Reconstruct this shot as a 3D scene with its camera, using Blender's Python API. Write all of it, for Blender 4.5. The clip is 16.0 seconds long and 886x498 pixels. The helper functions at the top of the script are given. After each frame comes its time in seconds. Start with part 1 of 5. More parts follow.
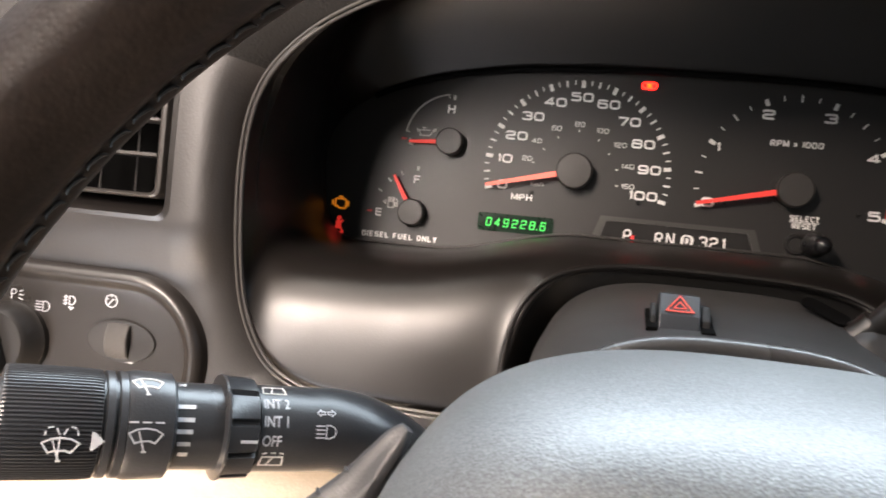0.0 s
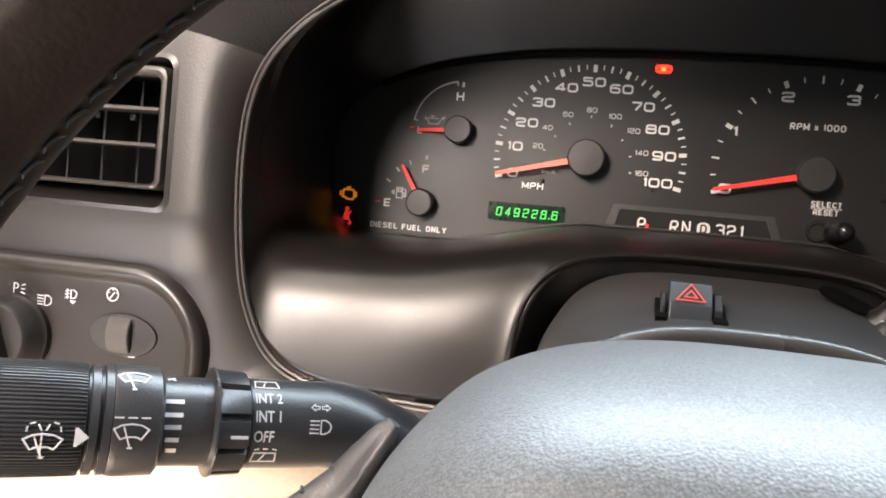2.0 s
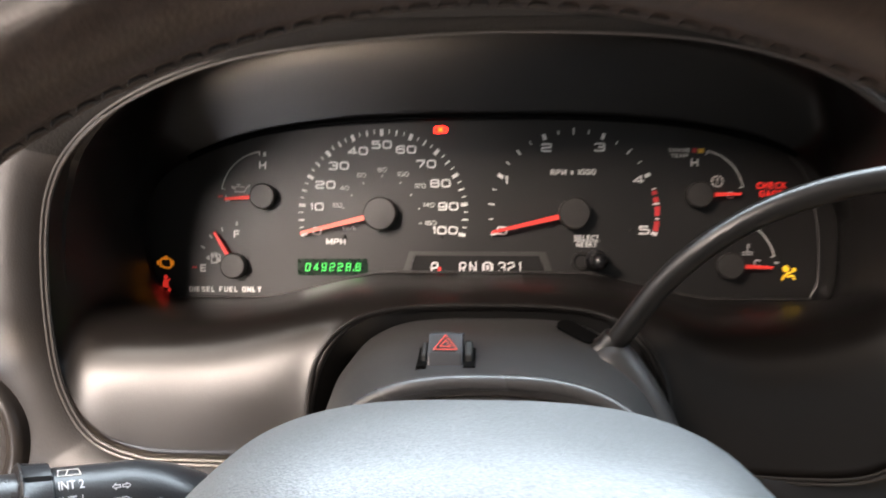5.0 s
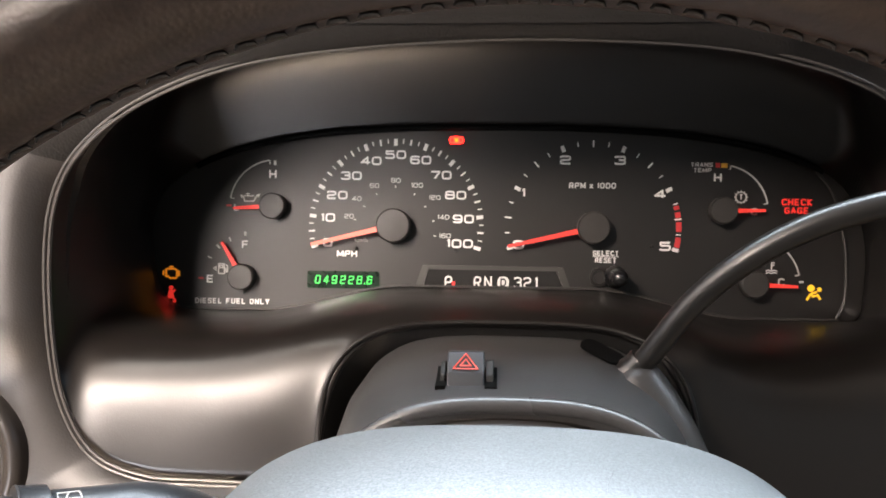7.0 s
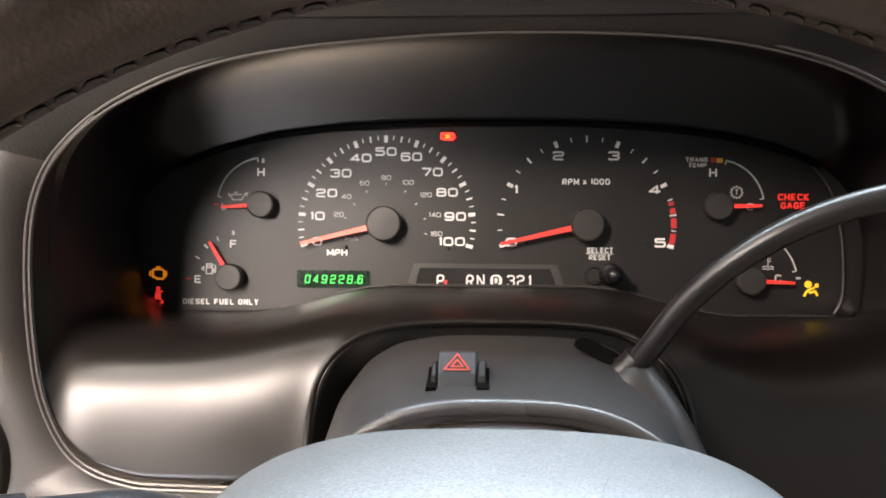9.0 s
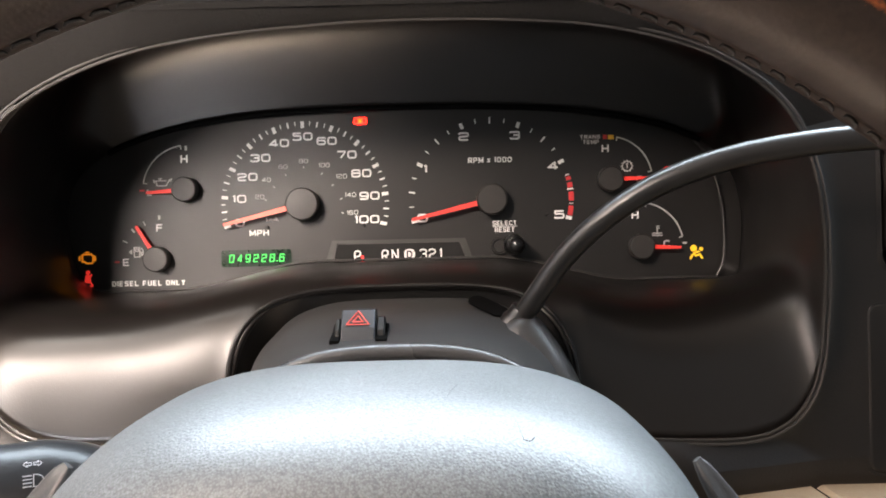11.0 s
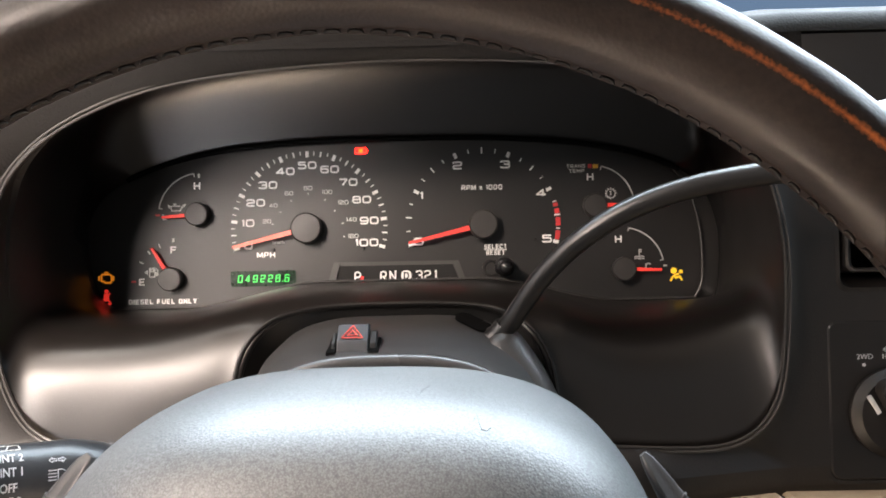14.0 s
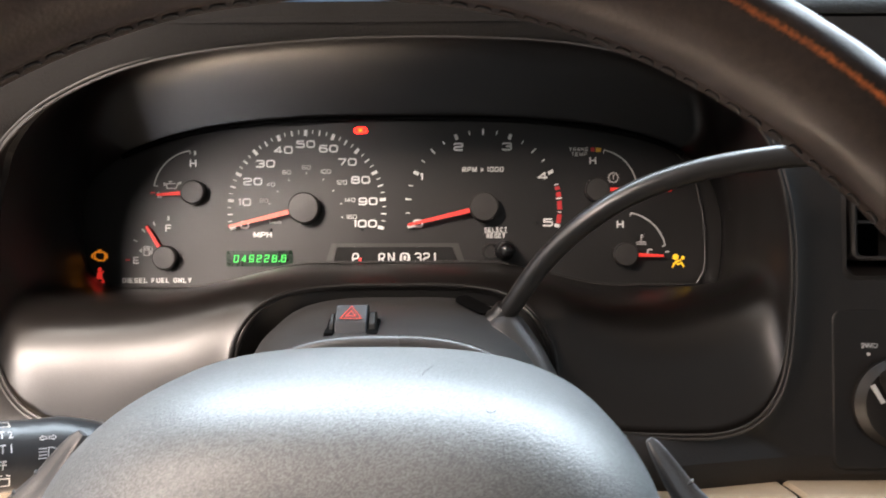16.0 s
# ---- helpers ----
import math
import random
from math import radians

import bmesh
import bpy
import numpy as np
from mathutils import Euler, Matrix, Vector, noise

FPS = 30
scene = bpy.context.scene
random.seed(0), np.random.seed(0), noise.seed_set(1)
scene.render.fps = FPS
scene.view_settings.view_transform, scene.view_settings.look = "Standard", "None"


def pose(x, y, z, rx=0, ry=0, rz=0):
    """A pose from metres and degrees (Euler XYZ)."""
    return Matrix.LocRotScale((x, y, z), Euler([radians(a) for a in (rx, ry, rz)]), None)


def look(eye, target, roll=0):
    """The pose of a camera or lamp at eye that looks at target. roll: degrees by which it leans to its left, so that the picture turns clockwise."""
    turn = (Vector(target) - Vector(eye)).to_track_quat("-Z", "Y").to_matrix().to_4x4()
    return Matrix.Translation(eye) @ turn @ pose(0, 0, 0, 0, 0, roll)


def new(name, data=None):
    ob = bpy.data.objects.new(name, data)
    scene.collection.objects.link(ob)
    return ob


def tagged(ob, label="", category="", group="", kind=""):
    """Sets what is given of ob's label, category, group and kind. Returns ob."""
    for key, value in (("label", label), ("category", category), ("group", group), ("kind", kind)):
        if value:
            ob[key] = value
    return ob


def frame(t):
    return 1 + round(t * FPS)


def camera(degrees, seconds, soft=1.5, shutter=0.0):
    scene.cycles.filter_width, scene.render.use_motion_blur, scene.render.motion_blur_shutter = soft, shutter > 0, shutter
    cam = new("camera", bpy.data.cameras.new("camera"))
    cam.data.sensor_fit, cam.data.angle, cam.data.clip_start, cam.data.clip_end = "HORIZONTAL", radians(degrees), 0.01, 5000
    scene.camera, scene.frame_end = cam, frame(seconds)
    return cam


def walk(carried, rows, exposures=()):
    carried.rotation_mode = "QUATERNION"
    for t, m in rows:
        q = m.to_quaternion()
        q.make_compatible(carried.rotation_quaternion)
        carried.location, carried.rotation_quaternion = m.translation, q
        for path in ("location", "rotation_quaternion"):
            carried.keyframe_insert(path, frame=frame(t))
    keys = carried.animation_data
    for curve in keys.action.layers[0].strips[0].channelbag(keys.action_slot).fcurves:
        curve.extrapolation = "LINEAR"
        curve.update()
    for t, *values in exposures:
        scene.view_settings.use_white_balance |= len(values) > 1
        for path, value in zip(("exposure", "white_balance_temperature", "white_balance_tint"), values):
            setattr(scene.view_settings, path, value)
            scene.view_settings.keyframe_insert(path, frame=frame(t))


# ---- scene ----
cam = camera(57.1, 16.0, soft=1.8, shutter=0.5)
PATH = [
    (0, (0.0186, -0.0102, 1.2061), (-0.3601, 1.9528, 1.1495), 5.81),
    (0.5, (0.0106, -0.0045, 1.2059), (-0.4265, 1.9461, 1.1415), 6.16),
    (1, (0.0157, -0.0056, 1.2092), (-0.4436, 1.9398, 1.1434), 5.92),
    (1.5, (0.0243, -0.0006, 1.2059), (-0.4216, 1.9479, 1.1379), 5.38),
    (2, (0.0251, 0.001, 1.2048), (-0.4113, 1.9513, 1.1278), 5.25),
    (2.5, (0.0265, 0.0015, 1.2032), (-0.4051, 1.9526, 1.1202), 5.2),
    (3, (0.0252, 0.0016, 1.2052), (-0.4041, 1.9532, 1.121), 5.12),
    (3.5, (0.0289, 0.0004, 1.2072), (-0.3918, 1.9539, 1.1239), 4.44),
    (4, (0.0494, 0.0028, 1.2106), (-0.3421, 1.9625, 1.1304), 2.66),
    (4.5, (0.0642, 0.009, 1.2124), (-0.2047, 1.9899, 1.1503), 0.9),
    (5, (0.0689, -0.0381, 1.23), (-0.0644, 1.9572, 1.1972), -0.0),
    (5.2, (0.0744, -0.049, 1.231), (-0.0422, 1.9476, 1.2246), -0.15),
    (7.3, (0.0588, -0.022, 1.2305), (-0.0763, 1.9734, 1.2291), 0.86),
    (7.5, (0.0605, -0.0213, 1.2299), (-0.0675, 1.9746, 1.2321), 0.67),
    (8, (0.062, -0.0198, 1.2301), (-0.0563, 1.9767, 1.2283), 0.56),
    (8.5, (0.0624, -0.0192, 1.23), (-0.055, 1.9774, 1.2283), 0.59),
    (9, (0.061, -0.0168, 1.2304), (-0.0602, 1.9795, 1.2239), 0.4),
    (9.5, (0.0586, -0.0114, 1.2289), (-0.0602, 1.9849, 1.2017), 0.0),
    (10, (0.07, -0.0007, 1.2194), (0.0101, 1.9978, 1.1678), -0.87),
    (10.2, (0.077, -0.0095, 1.218), (0.047, 1.99, 1.175), -1.5),
    (12.3, (0.0875, -0.0709, 1.2103), (0.0982, 1.929, 1.2107), -1.1),
    (12.5, (0.0854, -0.0707, 1.2081), (0.0844, 1.9293, 1.2022), -0.87),
    (13, (0.0901, -0.0785, 1.2115), (0.0642, 1.9213, 1.225), -1.17),
    (13.5, (0.0962, -0.0835, 1.2157), (0.0598, 1.9154, 1.2729), -1.58),
    (14, (0.0965, -0.0818, 1.2143), (0.0613, 1.9173, 1.2658), -1.2),
    (14.5, (0.0939, -0.084, 1.2132), (0.049, 1.915, 1.2571), -0.68),
    (15, (0.0874, -0.081, 1.2081), (0.0326, 1.9179, 1.2429), 0.06),
    (15.5, (0.0846, -0.0676, 1.2053), (0.0444, 1.9319, 1.2203), 0.22),
    (16, (0.0931, -0.0744, 1.2115), (0.0715, 1.9254, 1.2314), -0.31),
]
walk(cam, [(t, look(eye, target, roll)) for t, eye, target, roll in PATH], [(0, -0.24), (2.0, -0.2), (4.0, -0.17), (5.0, -0.10), (7.5, 0.12), (9.5, 0.12), (10.2, 0.1), (12.5, 0.0), (16, 0.0)])

# ---- light: daylight through the cab's windows, with two added liner lamps ----
world = bpy.data.worlds.new("sky")
scene.world = world
world.use_nodes = True
wn = world.node_tree.nodes
sky = wn.new("ShaderNodeTexSky")
sky.sky_type = "NISHITA"
sky.sun_disc = False
sky.sun_elevation, sky.sun_rotation = radians(62), radians(-120)
wn["Background"].inputs["Strength"].default_value = 0.10
world.node_tree.links.new(sky.outputs[0], wn["Background"].inputs[0])


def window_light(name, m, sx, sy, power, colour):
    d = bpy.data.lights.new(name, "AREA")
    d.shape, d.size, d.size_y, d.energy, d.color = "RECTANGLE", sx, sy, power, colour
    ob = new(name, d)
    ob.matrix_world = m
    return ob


sun_data = bpy.data.lights.new("sun", "SUN")
sun_data.energy, sun_data.angle, sun_data.color = 1.5, radians(12), (1.0, 0.93, 0.84)
new("sun", sun_data).matrix_world = look((-1, -0.6, 2.2), (0, 0, 0))
window_light("windscreen_daylight", look((0.36, 0.60, 1.70), (0.36, 0.27, 1.05)), 1.40, 0.66, 68.0, (0.76, 0.89, 1.0))
window_light("driver_window_daylight", look((-0.370, -0.02, 1.60), (-0.05, 0.22, 1.20)), 0.50, 0.32, 4.0, (1.0, 0.86, 0.76))
window_light("driver_window_rear_daylight", look((-0.385, -0.60, 1.67), (-0.08, 0.30, 1.20)), 0.40, 0.24, 34.0, (1.0, 0.83, 0.72))
window_light("rear_door_window_daylight", look((-0.375, -0.98, 1.50), (-0.05, 0.20, 1.25)), 0.22, 0.40, 24.0, (1.0, 0.865, 0.79))
# Two added low lamps, aimed up to band the hood liner cool and warm.
window_light("liner_fill_cool", look((-0.40, -0.02, 0.90), (-0.08, 0.42, 1.32)), 0.36, 0.16, 5.0, (0.97, 0.95, 1.0))
window_light("liner_fill_warm", look((-0.34, 0.10, 0.72), (-0.08, 0.42, 1.32)), 0.36, 0.14, 18.0, (1.0, 0.77, 0.57))
window_light("passenger_window_daylight", look((1.145, -0.05, 1.54), (0.45, -0.05, 1.375)), 0.50, 0.50, 0.4, (0.80, 0.91, 1.0))


# ---- materials ----
def material(name, colour, rough=0.5, metal=0.0, spec=0.5, grain=0.0, size=900.0, vary=0.12, glow=None, power=0.0):
    """A surface with tone variation at two scales, uneven gloss and a fine relief of `grain`; size: bumps a metre."""
    m = bpy.data.materials.new(name)
    m.use_nodes = True
    nt = m.node_tree
    n, l = nt.nodes, nt.links
    b = n["Principled BSDF"]
    b.inputs["Base Color"].default_value = (*colour, 1)
    b.inputs["Roughness"].default_value = rough
    b.inputs["Metallic"].default_value = metal
    b.inputs["Specular IOR Level"].default_value = spec
    if glow:
        b.inputs["Emission Color"].default_value = (*glow, 1)
        b.inputs["Emission Strength"].default_value = power
        return m
    tc = n.new("ShaderNodeNewGeometry")
    big, small = n.new("ShaderNodeTexNoise"), n.new("ShaderNodeTexNoise")
    big.inputs["Scale"].default_value, big.inputs["Detail"].default_value = 22, 4
    small.inputs["Scale"].default_value, small.inputs["Detail"].default_value = size * 0.5, 3
    for t in (big, small):
        l.new(tc.outputs["Position"], t.inputs["Vector"])
    mix = n.new("ShaderNodeMath")
    mix.operation = "ADD"
    l.new(big.outputs["Fac"], mix.inputs[0]), l.new(small.outputs["Fac"], mix.inputs[1])
    ramp = n.new("ShaderNodeMapRange")
    ramp.inputs["From Min"].default_value, ramp.inputs["From Max"].default_value = 0.5, 1.5
    ramp.inputs["To Min"].default_value, ramp.inputs["To Max"].default_value = 1 - vary, 1 + vary
    l.new(mix.outputs[0], ramp.inputs[0])
    mul = n.new("ShaderNodeVectorMath")
    mul.operation = "SCALE"
    mul.inputs[0].default_value = colour
    l.new(ramp.outputs[0], mul.inputs["Scale"])
    l.new(mul.outputs[0], b.inputs["Base Color"])
    rr = n.new("ShaderNodeMapRange")
    rr.inputs["From Min"].default_value, rr.inputs["From Max"].default_value = 0.3, 0.7
    rr.inputs["To Min"].default_value, rr.inputs["To Max"].default_value = max(0.03, rough - 0.05), rough + 0.06
    l.new(big.outputs["Fac"], rr.inputs[0])
    l.new(rr.outputs[0], b.inputs["Roughness"])
    if grain:
        v = n.new("ShaderNodeTexVoronoi")
        v.inputs["Scale"].default_value = size
        l.new(tc.outputs["Position"], v.inputs["Vector"])
        v.feature = "SMOOTH_F1"
        bump = n.new("ShaderNodeBump")
        bump.inputs["Strength"].default_value, bump.inputs["Distance"].default_value = min(1.0, grain), 0.0006
        l.new(v.outputs["Distance"], bump.inputs["Height"])
        l.new(bump.outputs[0], b.inputs["Normal"])
    return m


def grain_dirt(m, size, depth):
    """Darkens the creases between the pebbles of a grained skin."""
    nt = m.node_tree
    b = nt.nodes["Principled BSDF"]
    geo, cell, rough, add, ramp, mul = (nt.nodes.new(k) for k in ("ShaderNodeNewGeometry", "ShaderNodeTexVoronoi", "ShaderNodeTexNoise", "ShaderNodeMath", "ShaderNodeMapRange", "ShaderNodeVectorMath"))
    cell.inputs["Scale"].default_value = size
    rough.inputs["Scale"].default_value, rough.inputs["Detail"].default_value = size * 0.8, 3
    add.operation, mul.operation = "ADD", "SCALE"
    ramp.inputs["From Min"].default_value, ramp.inputs["From Max"].default_value = 0.75, 1.25
    ramp.inputs["To Min"].default_value, ramp.inputs["To Max"].default_value = 1 + depth * 0.35, 1 - depth
    for t in (cell, rough):
        nt.links.new(geo.outputs["Position"], t.inputs["Vector"])
    nt.links.new(cell.outputs["Distance"], add.inputs[0])
    nt.links.new(rough.outputs["Fac"], add.inputs[1])
    nt.links.new(add.outputs[0], ramp.inputs[0])
    base = b.inputs["Base Color"]
    nt.links.new(base.links[0].from_socket, mul.inputs[0])
    nt.links.new(ramp.outputs[0], mul.inputs["Scale"])
    nt.links.new(mul.outputs[0], base)


DASH = material("dash_vinyl", (0.0096, 0.0081, 0.0074), 0.46, grain=0.10, size=1150)
BEZEL = material("bezel_satin_plastic", (0.0090, 0.0077, 0.0070), 0.335, grain=0.04, size=1500, vary=0.08)
TRIM = material("switch_plate_plastic", (0.0155, 0.0138, 0.0128), 0.31, grain=0.04, size=1400)
VENT = material("vent_plastic", (0.024, 0.0215, 0.020), 0.40, grain=0.05, size=1500)
SHROUD = material("column_plastic", (0.041, 0.0400, 0.0400), 0.40, grain=0.09, size=1300)
PAD = material("pad_grained_vinyl", (0.094, 0.099, 0.102), 0.47, spec=0.60, grain=0.20, size=1500, vary=0.45)
grain_dirt(PAD, 1750, 0.34)
SPOKE = material("spoke_grained_vinyl", (0.036, 0.036, 0.037), 0.42, grain=0.12, size=1300)
THREAD = material("thread", (0.0075, 0.0060, 0.0050), 0.55)
STALK = material("stalk_plastic", (0.022, 0.023, 0.0255), 0.31, grain=0.10, size=1600)
RUBBER = material("black_rubber", (0.010, 0.010, 0.010), 0.6, grain=0.1)
# Near-black with hardly any gloss: the shade of hollows put into the colour.
BLACK = material("deep_shade_black", (0.0015, 0.0015, 0.0015), 0.9, spec=0.1)
VOID = material("dark_hollow", (0.007, 0.0066, 0.0063), 0.8)
FACE = material("gauge_face", (0.0106, 0.0095, 0.0088), 0.42, vary=0.06, size=1800)
KNOB = material("gauge_hub", (0.026, 0.024, 0.0225), 0.45, grain=0.05, size=1500, vary=0.06)
WHITE = material("gauge_white_print", (0.74, 0.73, 0.715), 0.6, vary=0.05)
GREYP = material("grey_print", (0.52, 0.515, 0.50), 0.6, vary=0.05)
ICON = material("stalk_print", (0.44, 0.45, 0.47), 0.5, vary=0.15)
REDP = material("red_print", (0.55, 0.03, 0.035), 0.6)
YELLOWP = material("yellow_print", (0.75, 0.42, 0.04), 0.6)
NEEDLE = material("red_needle", (0.60, 0.03, 0.025), 0.5, glow=(1.0, 0.06, 0.04), power=0.48)
# Paler copy of the needle red; light on the needle put into its colour.
NEEDLE_S = material("pale_lit_needle", (0.85, 0.16, 0.12), 0.5, glow=(1.0, 0.17, 0.11), power=0.55)
LIT_RED = material("lit_red", (0.6, 0.02, 0.02), 0.5, glow=(1.0, 0.045, 0.03), power=0.55)
LIT_ORANGE = material("lit_orange", (0.6, 0.2, 0.02), 0.5, glow=(1.0, 0.30, 0.015), power=0.45)
LIT_YELLOW = material("lit_yellow", (0.7, 0.5, 0.02), 0.5, glow=(1.0, 0.48, 0.03), power=0.62)
LIT_BRIGHT = material("lit_bright_red", (0.6, 0.02, 0.02), 0.5, glow=(1.0, 0.006, 0.003), power=24.0)
LIT_GREEN = material("lit_green", (0.03, 0.5, 0.06), 0.5, glow=(0.06, 1.0, 0.13), power=0.75)
GLASSY = material("display_window", (0.008, 0.022, 0.012), 0.12, vary=0.1)
HAZ = material("hazard_button_plastic", (0.030, 0.034, 0.040), 0.42, grain=0.08, size=1500)
GLOSS = material("glossy_black_plastic", (0.010, 0.010, 0.011), 0.26)
LEVER = material("lever_satin_black", (0.0140, 0.0130, 0.0125), 0.33, grain=0.03, size=1500, vary=0.1)
BEIGE = material("beige_vinyl", (0.37, 0.295, 0.21), 0.55, grain=0.3, size=800)
CLOTH = material("beige_cloth", (0.26, 0.215, 0.17), 0.9, grain=0.3, size=1500)
INDICATOR = material("indicator_frame_plastic", (0.042, 0.040, 0.038), 0.40, vary=0.08)
LIP = material("lip_satin_plastic", (0.030, 0.0275, 0.0258), 0.36, vary=0.05)
TOPPAD = material("top_pad_vinyl", (0.0058, 0.0052, 0.0048), 0.8, spec=0.15, grain=0.3, size=900)
WORN = material("worn_leather", (0.0118, 0.0081, 0.0063), 0.42, spec=0.17, grain=0.12, size=900, vary=0.6)
wt = WORN.node_tree
flake, fray, cut, tint, mask, both = (wt.nodes.new(k) for k in ("ShaderNodeTexNoise", "ShaderNodeNewGeometry", "ShaderNodeMapRange", "ShaderNodeMix", "ShaderNodeAttribute", "ShaderNodeMath"))
flake.inputs["Scale"].default_value, flake.inputs["Detail"].default_value = 900, 6
mask.attribute_name = "wear"
both.operation = "ADD"
cut.inputs["From Min"].default_value, cut.inputs["From Max"].default_value = 0.78, 1.75
tint.data_type = "RGBA"
tint.inputs["B"].default_value = (0.32, 0.088, 0.022, 1)
wt.links.new(fray.outputs["Position"], flake.inputs["Vector"])
wt.links.new(flake.outputs["Fac"], both.inputs[0])
wt.links.new(mask.outputs["Fac"], both.inputs[1])
wt.links.new(both.outputs[0], cut.inputs[0])
wt.links.new(cut.outputs[0], tint.inputs["Factor"])
base = wt.nodes["Principled BSDF"].inputs["Base Color"]
wt.links.new(base.links[0].from_socket, tint.inputs["A"])
wt.links.new(tint.outputs["Result"], base)
KNURL = material("knurled_plastic", (0.040, 0.037, 0.034), 0.45, vary=0.1)
FLANGE = material("flange_plastic", (0.0065, 0.0056, 0.0051), 0.52, spec=0.38, grain=0.06, size=1500, vary=0.08)
BLOCKER = material("blocker_matte", (0.060, 0.055, 0.050), 0.95, grain=0.2)
RIDGE = material("polished_ridge_plastic", (0.060, 0.059, 0.060), 0.26, grain=0.12, size=900)
GREYKNOB = material("lever_knob_plastic", (0.30, 0.30, 0.31), 0.22, grain=0.05, vary=0.1)
CHROME = material("bright_metal", (0.75, 0.76, 0.78), 0.25, metal=1.0)


# ---- builders ----
def thing(name, label, category, kind="", group="", at=(0, 0, 0)):
    ob = new(name)
    ob.location = at
    ob.empty_display_size = 0.05
    return tagged(ob, label, category, group, kind)


def part(name, bm, mat, parent=None, label="", smooth=True, bevel=0.0):
    me = bpy.data.meshes.new(name)
    if isinstance(bm, bmesh.types.BMesh):
        bmesh.ops.recalc_face_normals(bm, faces=bm.faces)
        bm.to_mesh(me)
        bm.free()
    else:
        me = bm
    me.materials.clear()
    me.materials.append(mat)
    if smooth:
        me.shade_smooth()
        me.set_sharp_from_angle(angle=radians(42))
    ob = new(name, me)
    if bevel:
        b = ob.modifiers.new("bevel", "BEVEL")
        b.width, b.segments, b.limit_method = bevel, 3, "ANGLE"
        b.angle_limit = radians(35)
    if parent:
        ob.parent = parent
        if not parent.parent:
            ob.matrix_parent_inverse = Matrix.Translation(parent.location).inverted()
    if label:
        tagged(ob, label)
    return ob


def grid(rows, closed_u=False, closed_v=False, bm=None):
    """A skin over rows of points; u runs along a row, v from row to row."""
    bm = bm or bmesh.new()
    vs = [[bm.verts.new(p) for p in r] for r in rows]
    nv, nu = len(vs), len(vs[0])
    for j in range(nv if closed_v else nv - 1):
        for i in range(nu if closed_u else nu - 1):
            q = [vs[j][i], vs[j][(i + 1) % nu], vs[(j + 1) % nv][(i + 1) % nu], vs[(j + 1) % nv][i]]
            bm.faces.new(q)
    return bm, vs


def tube(points, radius, seg=16, bm=None, closed=False, caps=True, flat=1.0):
    """A round bar along points; radius is a number or one for each point."""
    bm = bm or bmesh.new()
    pts = [Vector(p) for p in points]
    n = len(pts)
    rad = radius if hasattr(radius, "__len__") else [radius] * n
    rows, side = [], None
    for i, p in enumerate(pts):
        a = pts[(i - 1) % n] if closed or i else pts[i]
        b = pts[(i + 1) % n] if closed or i < n - 1 else pts[i]
        d = (b - a).normalized()
        if side is None:
            side = d.orthogonal().normalized()
        side = (side - side.dot(d) * d).normalized()
        up = d.cross(side)
        rows.append([p + rad[i] * (side * math.cos(k * math.tau / seg) + flat * up * math.sin(k * math.tau / seg)) for k in range(seg)])
    _, vs = grid(rows, True, closed, bm)
    if caps and not closed:
        bm.faces.new(vs[0][::-1]), bm.faces.new(vs[-1])
    return bm


def lathe(profile, m, seg=40, bm=None):
    """Turns (radius, height) about the z axis of the pose m."""
    bm = bm or bmesh.new()
    rows = [[m @ Vector((r * math.cos(k * math.tau / seg), r * math.sin(k * math.tau / seg), h)) for k in range(seg)] for r, h in profile]
    _, vs = grid(rows, True, False, bm)
    for row in (vs[0], vs[-1]):
        bm.faces.new(row)
    return bm


def prism(outline, m, depth, bm=None):
    """A slab of that outline (x, y of the pose m), rising by depth along m's z."""
    bm = bm or bmesh.new()
    lo = [bm.verts.new(m @ Vector((x, y, 0))) for x, y in outline]
    hi = [bm.verts.new(m @ Vector((x, y, depth))) for x, y in outline]
    n = len(outline)
    bm.faces.new(lo[::-1]), bm.faces.new(hi)
    for i in range(n):
        bm.faces.new((lo[i], lo[(i + 1) % n], hi[(i + 1) % n], hi[i]))
    return bm


def block(m, sx, sy, sz, bm=None):
    return prism([(-sx / 2, -sy / 2), (sx / 2, -sy / 2), (sx / 2, sy / 2), (-sx / 2, sy / 2)], m @ pose(0, 0, -sz / 2), sz, bm)


def rounded(w, h, r, seg=6, cx=0.0, cy=0.0):
    out = []
    for sx, sy, a in ((1, 1, 0), (-1, 1, 90), (-1, -1, 180), (1, -1, 270)):
        for k in range(seg + 1):
            t = radians(a + 90 * k / seg)
            out.append((cx + sx * (w / 2 - r) + r * math.cos(t), cy + sy * (h / 2 - r) + r * math.sin(t)))
    return out


def circle(r, cx=0.0, cy=0.0, n=24, a0=0.0, a1=360.0):
    full = abs(a1 - a0) >= 360
    return [(cx + r * math.cos(radians(a0 + (a1 - a0) * k / (n if full else n - 1))), cy + r * math.sin(radians(a0 + (a1 - a0) * k / (n if full else n - 1)))) for k in range(n)]


